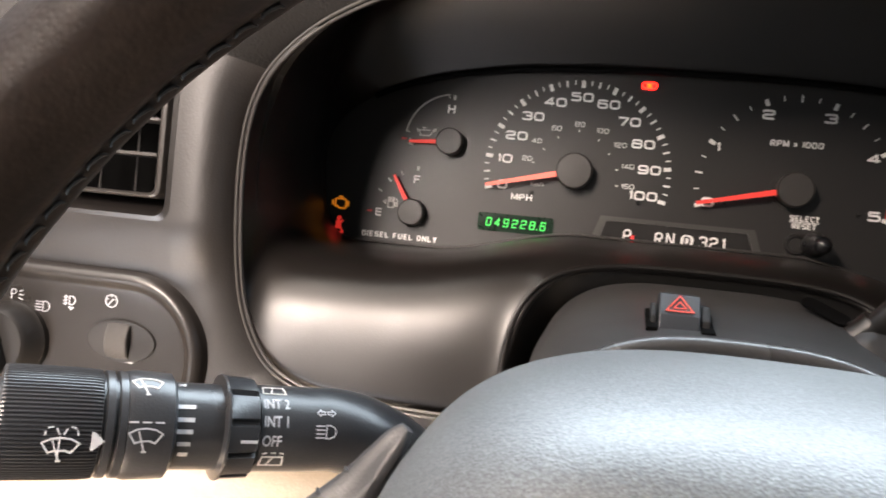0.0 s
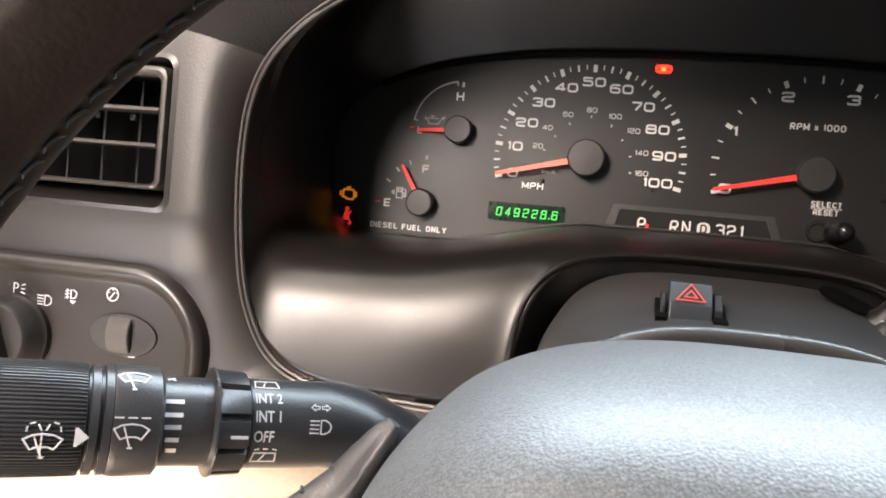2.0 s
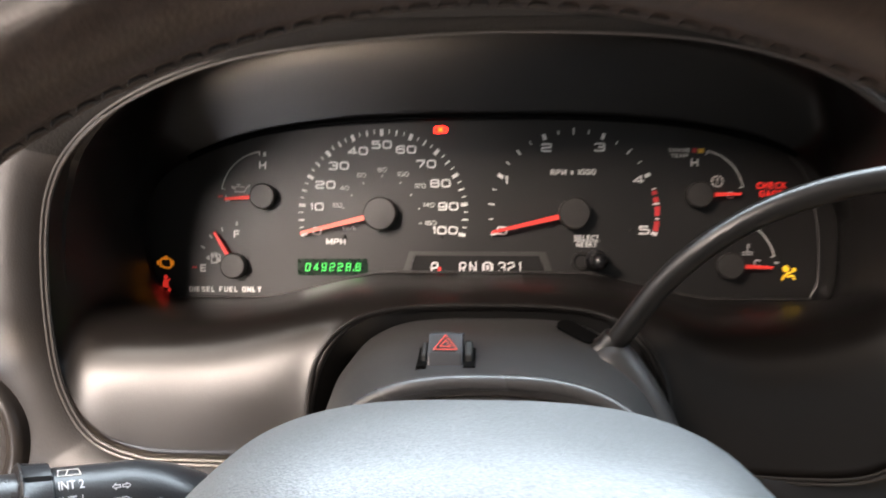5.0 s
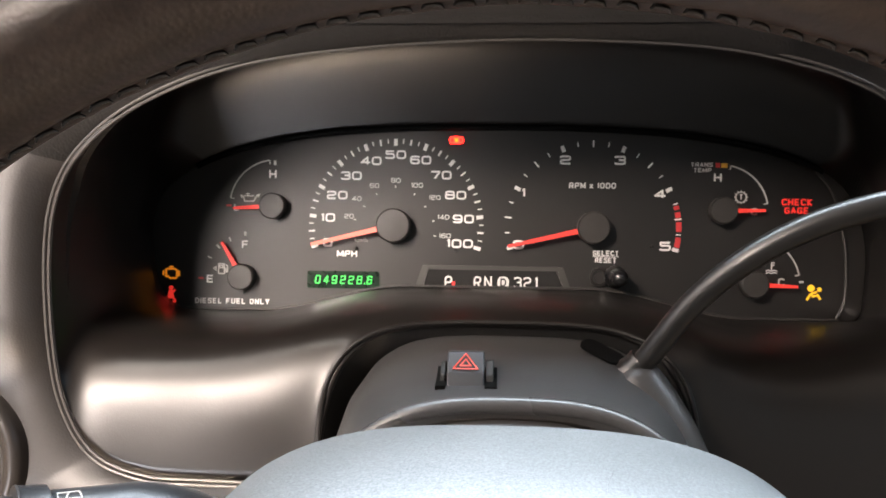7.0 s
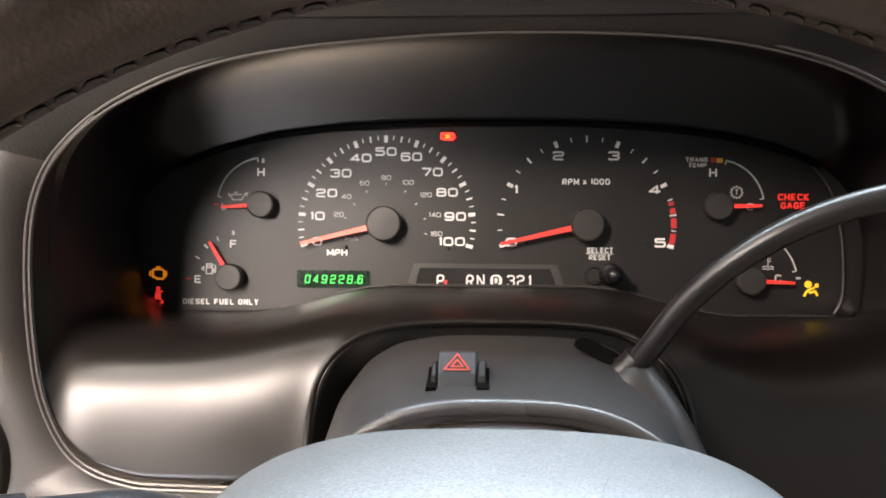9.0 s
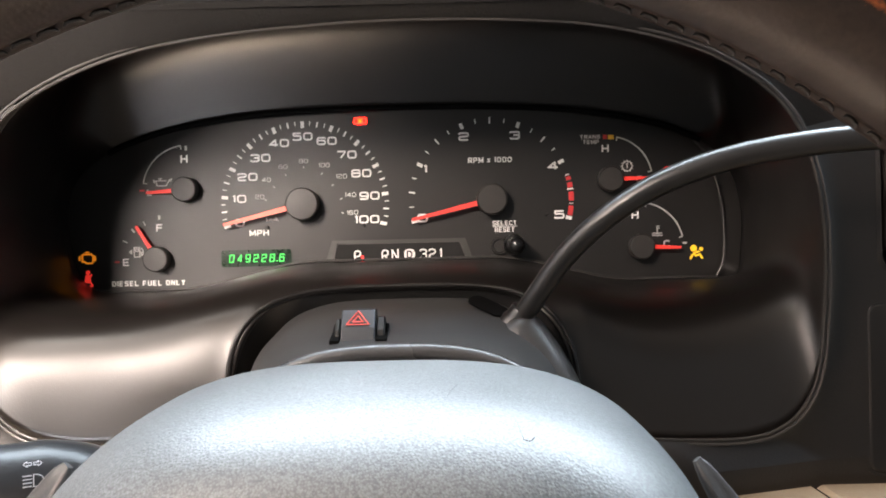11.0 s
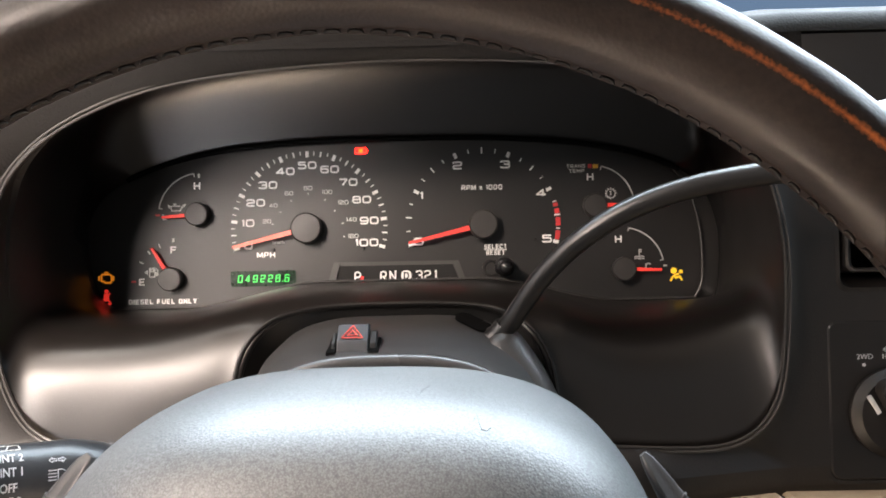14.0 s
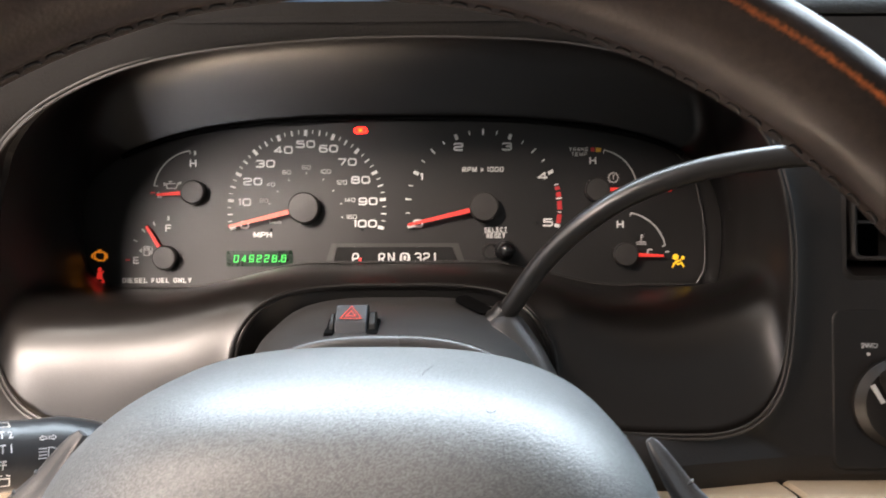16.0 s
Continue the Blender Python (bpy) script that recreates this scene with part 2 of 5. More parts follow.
def strokes(paths, width, m, depth=0.0003, bm=None):
    """Printed lines: each path a list of (x, y) in the pose m; a path that ends where it began is closed. Each piece lies a hair above the one before."""
    bm = bm or bmesh.new()
    lift = 0
    for path in paths:
        pts = [Vector(p) for k, p in enumerate(path) if not k or (Vector(p) - Vector(path[k - 1])).length > 1e-7]
        shut = len(pts) > 3 and (pts[0] - pts[-1]).length < 1e-7
        if shut:
            pts = pts[:-1]
        n = len(pts)
        legs = [(pts[k], pts[(k + 1) % n]) for k in range(n if shut else n - 1)]
        way = [(b - a).normalized() for a, b in legs]

        def reach(k, q):
            """How far a piece runs on past its end to close the bend with the next one."""
            if not shut and (q < 0 or q >= len(legs)):
                return 0.0
            half = math.acos(max(-1.0, min(1.0, way[k].dot(way[q % len(legs)])))) / 2
            return width / 2 * min(1.0, math.tan(min(half, 1.3)))

        for k, (a, b) in enumerate(legs):
            d, s = way[k], Vector((-way[k].y, way[k].x)) * width / 2
            p, q = a - d * reach(k, k - 1), b + d * reach(k, k + 1)
            lift = (lift + 1) % 12
            top = depth + lift * 5e-6
            lo, hi = ([bm.verts.new(m @ Vector((*c, h))) for c in (p - s, q - s, q + s, p + s)] for h in (0, top))
            bm.faces.new(lo[::-1]), bm.faces.new(hi)
            for c in range(4):
                bm.faces.new((lo[c], lo[(c + 1) % 4], hi[(c + 1) % 4], hi[c]))
    return bm


def soften(path, r):
    """A path whose corners are rounded by up to r."""
    pts = [Vector(p) for p in path]
    shut = (pts[0] - pts[-1]).length < 1e-7
    if shut:
        pts = pts[:-1]
    n, out = len(pts), []
    for k, p in enumerate(pts):
        if not shut and k in (0, n - 1):
            out.append(tuple(p))
            continue
        a, b = pts[k - 1] - p, pts[(k + 1) % n] - p
        ra, rb = min(r, a.length / 2), min(r, b.length / 2)
        s, e = p + a.normalized() * ra, p + b.normalized() * rb
        for q in range(5):
            t = q / 4
            out.append(tuple(s * (1 - t) ** 2 + p * 2 * t * (1 - t) + e * t * t))
    if shut:
        out.append(out[0])
    return out


# square-shouldered wide numerals, each in a box one high and one wide
NUMERAL = {"0": [[(0, 0), (0, 1), (1, 1), (1, 0), (0, 0)]], "1": [[(0.02, 0.82), (0.22, 1), (0.22, 0)]],
           "2": [[(0, 0.78), (0, 1), (1, 1), (1, 0.52), (0, 0.48), (0, 0), (1.02, 0)]],
           "3": [[(0, 0.82), (0, 1), (1, 1), (1, 0.53), (0.35, 0.53)], [(0.6, 0.51), (1, 0.51), (1, 0), (0, 0), (0, 0.18)]],
           "4": [[(0.76, 0), (0.76, 1), (0.0, 0.27), (1.08, 0.27)]], "5": [[(0.98, 1), (0.05, 1), (0.02, 0.60)], [(0.02, 0.60), (1, 0.60), (1, 0), (0, 0), (0, 0.16)]],
           "6": [[(0.97, 0.84), (0.97, 1), (0, 1), (0, 0), (1, 0), (1, 0.58), (0.04, 0.58)]], "7": [[(0, 1), (1, 1), (1, 0.86), (0.42, 0)]],
           "8": [[(0.02, 0.53), (0.02, 1), (0.98, 1), (0.98, 0.53), (0.02, 0.53)], [(0, 0.53), (0, 0), (1, 0), (1, 0.53)]],
           "9": [[(0.03, 0.16), (0.03, 0), (1, 0), (1, 1), (0, 1), (0, 0.42), (0.96, 0.42)]], " ": [],
           "A": [[(0, 0), (0.5, 1), (1, 0)], [(0.2, 0.3), (0.8, 0.3)]], "C": [[(1, 0.8), (1, 1), (0, 1), (0, 0), (1, 0), (1, 0.2)]],
           "D": [[(0, 0), (0, 1), (0.7, 1), (1, 0.75), (1, 0.25), (0.7, 0), (0, 0)]], "E": [[(0.95, 1), (0, 1), (0, 0), (0.95, 0)], [(0, 0.5), (0.85, 0.5)]],
           "F": [[(0.95, 1), (0, 1), (0, -0.1)], [(0, 0.5), (0.85, 0.5)]], "G": [[(1, 0.8), (1, 1), (0, 1), (0, 0), (1, 0), (1, 0.5), (0.55, 0.5)]],
           "H": [[(0, -0.1), (0, 1.1)], [(1, -0.1), (1, 1.1)], [(0, 0.5), (1, 0.5)]], "I": [[(0, -0.1), (0, 1.1)]], "K": [[(0, -0.1), (0, 1.1)], [(0.95, 1.08), (0.05, 0.5), (1, -0.08)]],
           "L": [[(0, 1.1), (0, 0), (0.95, 0)]], "M": [[(0, -0.1), (0, 1), (0.6, 0.15), (1.2, 1), (1.2, -0.1)]], "N": [[(0, -0.1), (0, 1), (1, 0), (1, 1.1)]],
           "O": [[(0, 0), (0, 1), (1, 1), (1, 0), (0, 0)]], "P": [[(0, -0.1), (0, 1), (1, 1), (1, 0.42), (0, 0.42)]], "R": [[(0, -0.1), (0, 1), (1, 1), (1, 0.42), (0, 0.42)], [(0.5, 0.42), (1, -0.08)]],
           "S": [[(1, 0.82), (1, 1), (0, 1), (0, 0.52), (1, 0.48), (1, 0), (0, 0), (0, 0.18)]], "T": [[(0, 1), (1, 1)], [(0.5, 1), (0.5, -0.1)]], "U": [[(0, 1.1), (0, 0), (1, 0), (1, 1.1)]],
           "Y": [[(0, 1.08), (0.5, 0.45), (1, 1.08)], [(0.5, 0.45), (0.5, -0.1)]], "x": [[(0, 0), (0.75, 0.75)], [(0, 0.75), (0.75, 0)]]}
ADVANCE = {"1": 0.22, "I": 0.0, "M": 1.2, "x": 0.75, " ": 0.2}
ROUND = "023568 9CGOSUPR"


def numeral(text, m, height, width, pen, corner=0.34):
    """A number in wide stroked figures, centred on the pose m; height and width are one figure's."""
    h, w = height - pen, width - pen
    step = [pen * 1.85 + w * ADVANCE.get(c, 1.0) for c in text]
    x = -(sum(step) - pen * 0.85) / 2 + pen / 2
    bm = bmesh.new()
    for c, s in zip(text, step):
        strokes([soften([(x + w * p, h * (q - 0.5)) for p, q in path], (corner if c in ROUND and len(path) > 3 else 0.02) * h) for path in NUMERAL[c]], pen, m, 0.0003, bm)
        x += s
    return bm


def letters(text, m, height, wide=1.0, bold=0.0, depth=0.0003, align="CENTER"):
    """The mesh of a text, standing on its middle at the pose m."""
    c = bpy.data.curves.new("letters", "FONT")
    c.body, c.align_x, c.align_y, c.size = text, align, "CENTER", height * 1.40
    c.extrude, c.offset, c.resolution_u = depth / 2, bold, 3
    ob = bpy.data.objects.new("letters", c)
    me = bpy.data.meshes.new_from_object(ob)
    bpy.data.objects.remove(ob)
    me.transform(m @ Matrix.Diagonal((wide, 1, 1, 1)))
    bm = bmesh.new()
    bm.from_mesh(me)
    bmesh.ops.remove_doubles(bm, verts=bm.verts, dist=2e-6)
    bm.to_mesh(me)
    bm.free()
    return me


def spline(ctrl, n, closed=True):
    """Points along a smooth curve through ctrl, evenly spaced."""
    P = [np.array(c, float) for c in ctrl]
    k = len(P)
    fine = []
    for i in range(k if closed else k - 1):
        if closed:
            a, b, c, d = (P[(i + j) % k] for j in (-1, 0, 1, 2))
        else:
            a, b, c, d = P[max(i - 1, 0)], P[i], P[i + 1], P[min(i + 2, k - 1)]
        for s in np.linspace(0, 1, 40, endpoint=False):
            fine.append(0.5 * (2 * b + (c - a) * s + (2 * a - 5 * b + 4 * c - d) * s * s + (3 * b - a - 3 * c + d) * s ** 3))
    fine.append(P[0] if closed else P[-1])
    fine = np.array(fine)
    run = np.concatenate([[0], np.cumsum(np.linalg.norm(np.diff(fine, axis=0), axis=1))])
    at = np.linspace(0, run[-1], n, endpoint=not closed)
    return [tuple(np.interp(at, run, fine[:, i])[j] for i in range(fine.shape[1])) for j in range(n)]


# ---- the cab: shell that closes the place ----
def wall_with_opening(name, m, w, h, hole, thick, mat, label):
    """A panel w by h in the pose m with one opening hole = (x0, y0, x1, y1)."""
    bm = bmesh.new()
    x0, y0, x1, y1 = hole
    X, Y = w / 2, h / 2
    for a, b, c, d in ((-X, -Y, X, y0), (-X, y1, X, Y), (-X, y0, x0, y1), (x1, y0, X, y1)):
        prism([(a, b), (c, b), (c, d), (a, d)], m, thick, bm)
    return tagged(part(name, bm, mat, smooth=False), label, "wall", kind="structure")


# Unseen side wall; its low opening is widened to let the lamps through.
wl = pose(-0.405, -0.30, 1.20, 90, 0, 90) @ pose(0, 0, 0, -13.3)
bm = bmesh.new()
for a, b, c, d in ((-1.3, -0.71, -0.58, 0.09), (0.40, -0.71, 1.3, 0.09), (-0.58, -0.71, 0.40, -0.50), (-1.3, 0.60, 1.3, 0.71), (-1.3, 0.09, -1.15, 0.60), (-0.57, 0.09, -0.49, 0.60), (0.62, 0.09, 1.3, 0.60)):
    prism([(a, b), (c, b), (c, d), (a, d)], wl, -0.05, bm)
tagged(part("wall_left", bm, CLOTH, smooth=False), "unseen beige driver side of the cab, its low door opening widened for lamps", "wall", kind="structure")
wall_with_opening("wall_right", pose(1.155, -0.30, 1.20, 90, 0, 90) @ pose(0, 0, 0, 13.3), 2.6, 1.42, (-0.65, 0.09, 0.65, 0.60), 0.05, CLOTH, "beige passenger side of the cab with its window opening")
# Unseen block added behind the viewpoint to keep rear light off the right side.
tagged(part("light_blocker", block(pose(0.5050, -0.325, 1.20), 1.430, 0.05, 1.36), BLOCKER, smooth=False), "unseen dark block keeping rear window light off the right side", "wall", kind="structure")
tagged(part("wall_back", block(pose(0.375, -1.58, 1.20), 1.74, 0.05, 1.36), CLOTH, smooth=False), "beige back wall of the cab", "wall", kind="structure")
tagged(part("ceiling", block(pose(0.375, -0.70, 1.890), 1.60, 1.76, 0.03), CLOTH, smooth=False), "beige cloth headliner of the cab", "ceiling", kind="structure")
tagged(part("floor", block(pose(0.375, -0.30, 0.535), 1.74, 2.6, 0.03), CLOTH, smooth=False), "beige carpeted floor of the cab", "floor", kind="structure")
tagged(part("firewall", block(pose(0.375, 1.02, 1.03), 1.74, 0.04, 1.00), DASH, smooth=False), "dark panel closing the front of the cab", "wall", kind="structure")

glass = bpy.data.materials.new("window_glass")
glass.use_nodes = True
gb = glass.node_tree.nodes["Principled BSDF"]
gb.inputs["Transmission Weight"].default_value, gb.inputs["Roughness"].default_value, gb.inputs["IOR"].default_value = 1.0, 0.0, 1.05
ws = thing("windscreen", "clear sloping windscreen above the dashboard", "windscreen", kind="structure", at=(0.375, 0.6, 1.72))
pane = part("pane", block(pose(0.375, 0.60, 1.725, -27.0), 1.50, 0.92, 0.005), glass, ws, smooth=False)
pane.visible_shadow = False

# ---- the dashboard ----
CX = 0.060                                   # middle of the instrument opening
EDGE_Y, FACE_Y = 0.318, 0.445
BEZ = spline([(CX, 1.3185), (-0.012, 1.3140), (-0.060, 1.3055), (-0.0985, 1.2895), (-0.1220, 1.2705), (-0.1330, 1.2500), (-0.1360, 1.222), (-0.1335, 1.185), (-0.1275, 1.159), (-0.1150, 1.1395), (-0.0945, 1.1305), (-0.0640, 1.1288),
              (CX, 1.1285), (0.1500, 1.1275), (0.1960, 1.1255), (0.2220, 1.1262), (0.2375, 1.1318), (0.2470, 1.1420), (0.2525, 1.1560), (0.2555, 1.1800), (0.2565, 1.220), (0.2505, 1.2540), (0.2375, 1.2780), (0.2100, 1.2980), (0.1750, 1.3100), (0.1320, 1.3165)], 520)


def face_bottom(x):
    e = min(1.0, max(0.0, (0.137 - abs(x - CX)) / 0.085))
    return 1.1925 + 0.0150 * e * e * (3 - 2 * e)


def face_edge(x, z):
    """Where the opening's walls meet the gauge face, for a point of the front edge."""
    u = (x - CX) / 0.193
    fx = CX + u * 0.2005
    top = 1.3005 - 0.0225 * abs(u) ** 2.6
    bottom = face_bottom(x)
    s = min(1.0, max(0.0, (z - 1.128) / 0.188))
    s = 0.5 - 0.5 * math.cos(math.pi * s) if s > 0.05 else 0.0
    return fx, bottom + (top - bottom) * s


def smooth_max(a, b, k):
    if k <= 0:
        return max(a, b)
    h = max(k - abs(a - b), 0.0) / k
    return max(a, b) + h * h * k / 4


ARCH_X, ARCH_W, ARCH_TOP = 0.0640, 0.0800, 0.82    # the column's cut-out in the shelf
LOFT, SHELF = 40, 0.44
IN_Y, DEEP = EDGE_Y + 0.003, FACE_Y - 0.001 - EDGE_Y - 0.003


def arch(x):
    u = abs(x - ARCH_X) / ARCH_W
    return ARCH_TOP * (1 - u ** 3.3) ** (1 / 1.9) if u < 1 else 0.0


def low(x):
    """Height of the shelf's front edge, which dips a little towards the right."""
    e = min(1.0, max(0.0, (x - 0.11) / 0.09))
    return 1.1285 - 0.0032 * e * e * (3 - 2 * e)


def shelf(x, f):
    """Depth and height of the shelf at x; f runs from 0 at the front edge to a quarter turn at the face."""
    y = IN_Y + DEEP * (1 - math.cos(f) ** SHELF)
    curl = max(0.0, (abs(x - CX) - (0.142 if x < CX else 0.128)) / (0.050 if x < CX else 0.064)) ** 2 * (0.0 if x < CX else 0.022) * math.sin(2 * f) ** 0.7 if f < math.pi / 2 - 1e-6 else 0.0
    return y, low(x) + (face_bottom(x) - low(x)) * math.sin(f) ** SHELF + curl


rows = []
for j in range(LOFT + 1):
    row = []
    for x, z in BEZ:
        fx, fz = face_edge(x, z)
        lo = arch(x) if z < 1.14 else 0.0
        f = lo + (math.pi / 2 - lo) * j / LOFT
        y, zs = shelf(x, f)
        up = min(1.0, max(0.0, (z - 1.245) / 0.040))
        y += (IN_Y + DEEP * math.sin(math.pi / 2 * j / LOFT) - y) * up
        s = (y - IN_Y) / DEEP
        px, pz = x + (fx - x) * s, z + (max(fz, 1.20) - z) * s if z > 1.20 else z
        if z <= 1.20:
            pz = z + (fz - z) * s * min(1.0, max(0.0, (z - 1.14) / 0.06))
        dome = min(1.0, max(0.0, (z - 1.236) / 0.045))
        if dome > 0:
            rise = 2.5 * max(0.0, 1 - s) * DEEP / 0.046
            pz += 0.046 * rise / (1 + rise ** 4) ** 0.25 * min(1.0, s / 0.72) * dome * dome * (3 - 2 * dome)
        row.append((px, y, smooth_max(pz, zs, (0.066 if x < CX else 0.036) * min(1.0, 6 * s)) if z < 1.24 else pz))
    rows.append(row)

# the moulding's soft fillets where the shelf runs into the side walls
skin = np.array(rows)
give = np.clip((1.238 - skin[:, :, 2]) / 0.025, 0, 1)
give[0], give[-1] = 0, 0
for _ in range(150):
    mean = (np.roll(skin, 1, 1) + np.roll(skin, -1, 1)) / 2
    mean[1:-1] = (mean[1:-1] + (skin[2:] + skin[:-2]) / 2) / 2
    skin += 0.6 * give[:, :, None] * (mean - skin)
give *= np.clip((skin[:, :, 0] - 0.150) / 0.030, 0, 1)
for _ in range(240):
    mean = (np.roll(skin, 1, 1) + np.roll(skin, -1, 1)) / 2
    mean[1:-1] = (mean[1:-1] + (skin[2:] + skin[:-2]) / 2) / 2
    skin += 0.6 * give[:, :, None] * (mean - skin)
rows = [[tuple(p) for p in r] for r in skin]

bezel = thing("instrument_surround", "dark satin plastic surround hooding the instruments", "dashboard trim", at=(CX, 0.36, 1.20))
bm, _ = grid(rows, closed_u=True)
liner = part("hood_liner", bm, BEZEL, bezel)
sol = liner.modifiers.new("thickness", "SOLIDIFY")
sol.thickness, sol.offset = 0.0022, 1.0
lip = []
for x, z in BEZ:
    lip.append((x, EDGE_Y + 0.001, z))
part("edge_lip", tube(lip, 0.0007, 8, closed=True), LIP, bezel, "thin rounded satin lip along the opening")
n = len(BEZ)
far = []
for k, (x, z) in enumerate(BEZ):
    t = Vector(BEZ[(k + 1) % n]) - Vector(BEZ[k - 1])
    o = Vector((t.y, -t.x)).normalized() * 0.0019
    o = o if o.dot(Vector((x - CX, z - 1.222))) > 0 else -o
    far.append((x + o.x, EDGE_Y + 0.0004, z + o.y))
part("outer_lip", tube(far, 0.0007, 8, closed=True), LIP, bezel)
arch_pts = []
for k in range(121):
    u = math.cos(math.pi * k / 120)
    x = ARCH_X + ARCH_W * u
    y, z = shelf(x, arch(x))
    arch_pts.append((x + 0.038 * (x - CX) * (y - IN_Y) / DEEP, y - 0.0008, z + 0.0004))
part("column_arch_lip", tube(arch_pts, 0.0011, 8), BEZEL, bezel)
hollow = [[(x, y, z), (ARCH_X + (x - ARCH_X) * 0.99, y + 0.03, z - 0.03), (ARCH_X + (x - ARCH_X) * 0.98, y + 0.10, z - 0.05)] for x, y, z in arch_pts]
bm, _ = grid(hollow)
part("arch_recess", bm, VOID, bezel)

# dashboard panels round the opening
dash = thing("dashboard", "dark grained vinyl dashboard with beige lower panel", "dashboard", at=(0.3, 0.36, 1.15))


def dent(z):
    """How far the panel round the light switches lies behind the vent's panel."""
    return 0.0076 * (0.5 - 0.5 * math.cos(math.pi * min(1.0, max(0.0, (1.1968 - z) / 0.034))))


outer = []
for x, z in BEZ:
    dx, dz = x - CX, z - 1.222
    k = min((0.2255 if dx < 0 else 0.213) / max(abs(dx), 1e-6), (0.112 if dz > 0 else 0.110) / max(abs(dz), 1e-6))
    outer.append((CX + dx * k, 1.222 + dz * k, 0.3130 + (dent(1.222 + dz * k) if dx < 0 else 0.0)))
outer = [(X, Z, Y + 0.018 * min(1.0, max(0.0, (X - 0.20) / 0.06))) for X, Z, Y in outer]


def roll(steps, first, last):
    """The skin that rolls from the opening's edge out to the panels round it, between two points of the edge."""
    rows = []
    for s in steps:
        row = []
        for k in range(first, last + 1):
            (x, z), (X, Z, Y) = BEZ[k % len(BEZ)], outer[k % len(BEZ)]
            deep = 0.016 * min(1.0, max(0.0, (-0.05 - x) / 0.06)) * min(1.0, max(0.0, (1.290 - z) / 0.035))
            back = EDGE_Y + 0.002 + deep
            q = min(1.0, deep / 0.016)
            y = back + (Y - back) * (q * (1 - (1 - s) ** 3.6) + (1 - q) * (1 - (1 - s) ** 2.2) ** 0.5)
            row.append((x + (X - x) * s, y, z + (Z - z) * s))
        rows.append(row)
    return grid(rows)[0]


STEPS = [0, 0.01, 0.03, 0.06, 0.1, 0.16, 0.24, 0.32, 0.40, 0.48, 0.56, 0.66, 0.78, 0.9, 1.0]
side = [k for k, (x, z) in enumerate(BEZ) if z <= 1.2660]
part("surround_panel", roll(STEPS, min(side), max(side)), DASH, dash, "dark grained panel rolling into the instrument opening")
# Same roll, upper arc: darker vinyl stands in for the shade up there.
part("upper_roll_shaded", roll(STEPS, max(side), min(side) + len(BEZ)), TOPPAD, dash)


def front_sheet(x0, x1, z0, z1, y, mat, name, holes=(), sag=0.0, label=""):
    """The dashboard's front between two x and two z, with rectangular openings left out."""
    xs = sorted({x0, x1, *[h[i] for h in holes for i in (0, 2)]})
    zs = sorted({z0, z1, *[h[i] for h in holes for i in (1, 3)]})
    bm = bmesh.new()
    for a, b in zip(xs, xs[1:]):
        for c, d in zip(zs, zs[1:]):
            if any(h[0] <= a and b <= h[2] and h[1] <= c and d <= h[3] for h in holes):
                continue
            block(pose((a + b) / 2, y + 0.006, (c + d) / 2), b - a, 0.012, d - c, bm)
    bmesh.ops.remove_doubles(bm, verts=bm.verts, dist=1e-5)
    return part(name, bm, mat, dash, label, smooth=False)


VENT_L = (-0.302, 1.1975, -0.1675, 1.2615)
VENT_R = (0.288, 1.2010, 0.420, 1.2655)
front_sheet(-0.43, -0.1650, 1.1970, 1.318, 0.3130, DASH, "front_panel_left", [VENT_L])
bm, _ = grid([[(x, 0.3130 + dent(z), z) for z in [1.1970 - 0.0345 * k / 14 for k in range(15)] + [1.13, 1.098]] for x in (-0.43, -0.30, -0.1650)])
part("switch_recess_panel", bm, DASH, dash)
front_sheet(0.2725, 0.62, 1.1125, 1.330, 0.3310, DASH, "front_panel_right", [VENT_R])
# rolled top edge and top pad
rows = []
for x in np.linspace(-0.40, 1.15, 80):
    over = 1.0 + 0.60 * min(1.0, max(0.0, (abs(x - CX) - 0.16) / 0.04))
    row = []
    for s in range(9):
        a = math.pi / 2 * s / 8
        row.append((x, 0.338 + 0.017 * min(1.0, max(0.0, (x - 0.20) / 0.06)) - 0.0250 * math.cos(a), 1.312 + 0.012 * over + 0.016 * math.sin(a)))
    row += [(x, y, 1.328 + 0.012 * over * math.exp(-((y - 0.338) / 0.60) ** 2) + 0.25 * (y - 0.338)) for y in (0.37, 0.40, 0.46, 0.55, 0.68, 0.84, 0.98)]
    rows.append(row)
bm, _ = grid(rows)
part("top_pad", bm, TOPPAD, dash)
# Added metal strip that stands in for the bright line below the windscreen.
part("bright_line_strip", block(pose(0.375, 0.975, 1.500), 1.50, 0.02, 0.012), CHROME, dash, smooth=False)
front_sheet(0.62, 1.2, 1.0800, 1.330, 0.3310, DASH, "front_panel_passenger")
# beige lower dash, rolled top edge, split beside the column
for nm, a, b in (("lower_panel", -0.45, 0.2555), ("lower_panel", 0.2575, 1.2)):
    rows = []
    for x in (a, a + 0.002, b - 0.002, b):
        e = 0.002 if x in (a, b) else 0.0
        row = [(x, 0.345, 1.0992 - e)] + [(x, 0.312 - 0.014 * math.sin(math.pi / 2 * k / 6) + e, 1.0992 - e - 0.014 * (1 - math.cos(math.pi / 2 * k / 6))) for k in range(7)]
        row += [(x, 0.297 + e, 1.05), (x, 0.31 + e, 0.98), (x, 0.36 + e, 0.90), (x, 0.42, 0.84)]
        rows.append(row)
    bm, _ = grid(rows)
    part(nm, bm, BEIGE, dash, "beige vinyl lower panel")


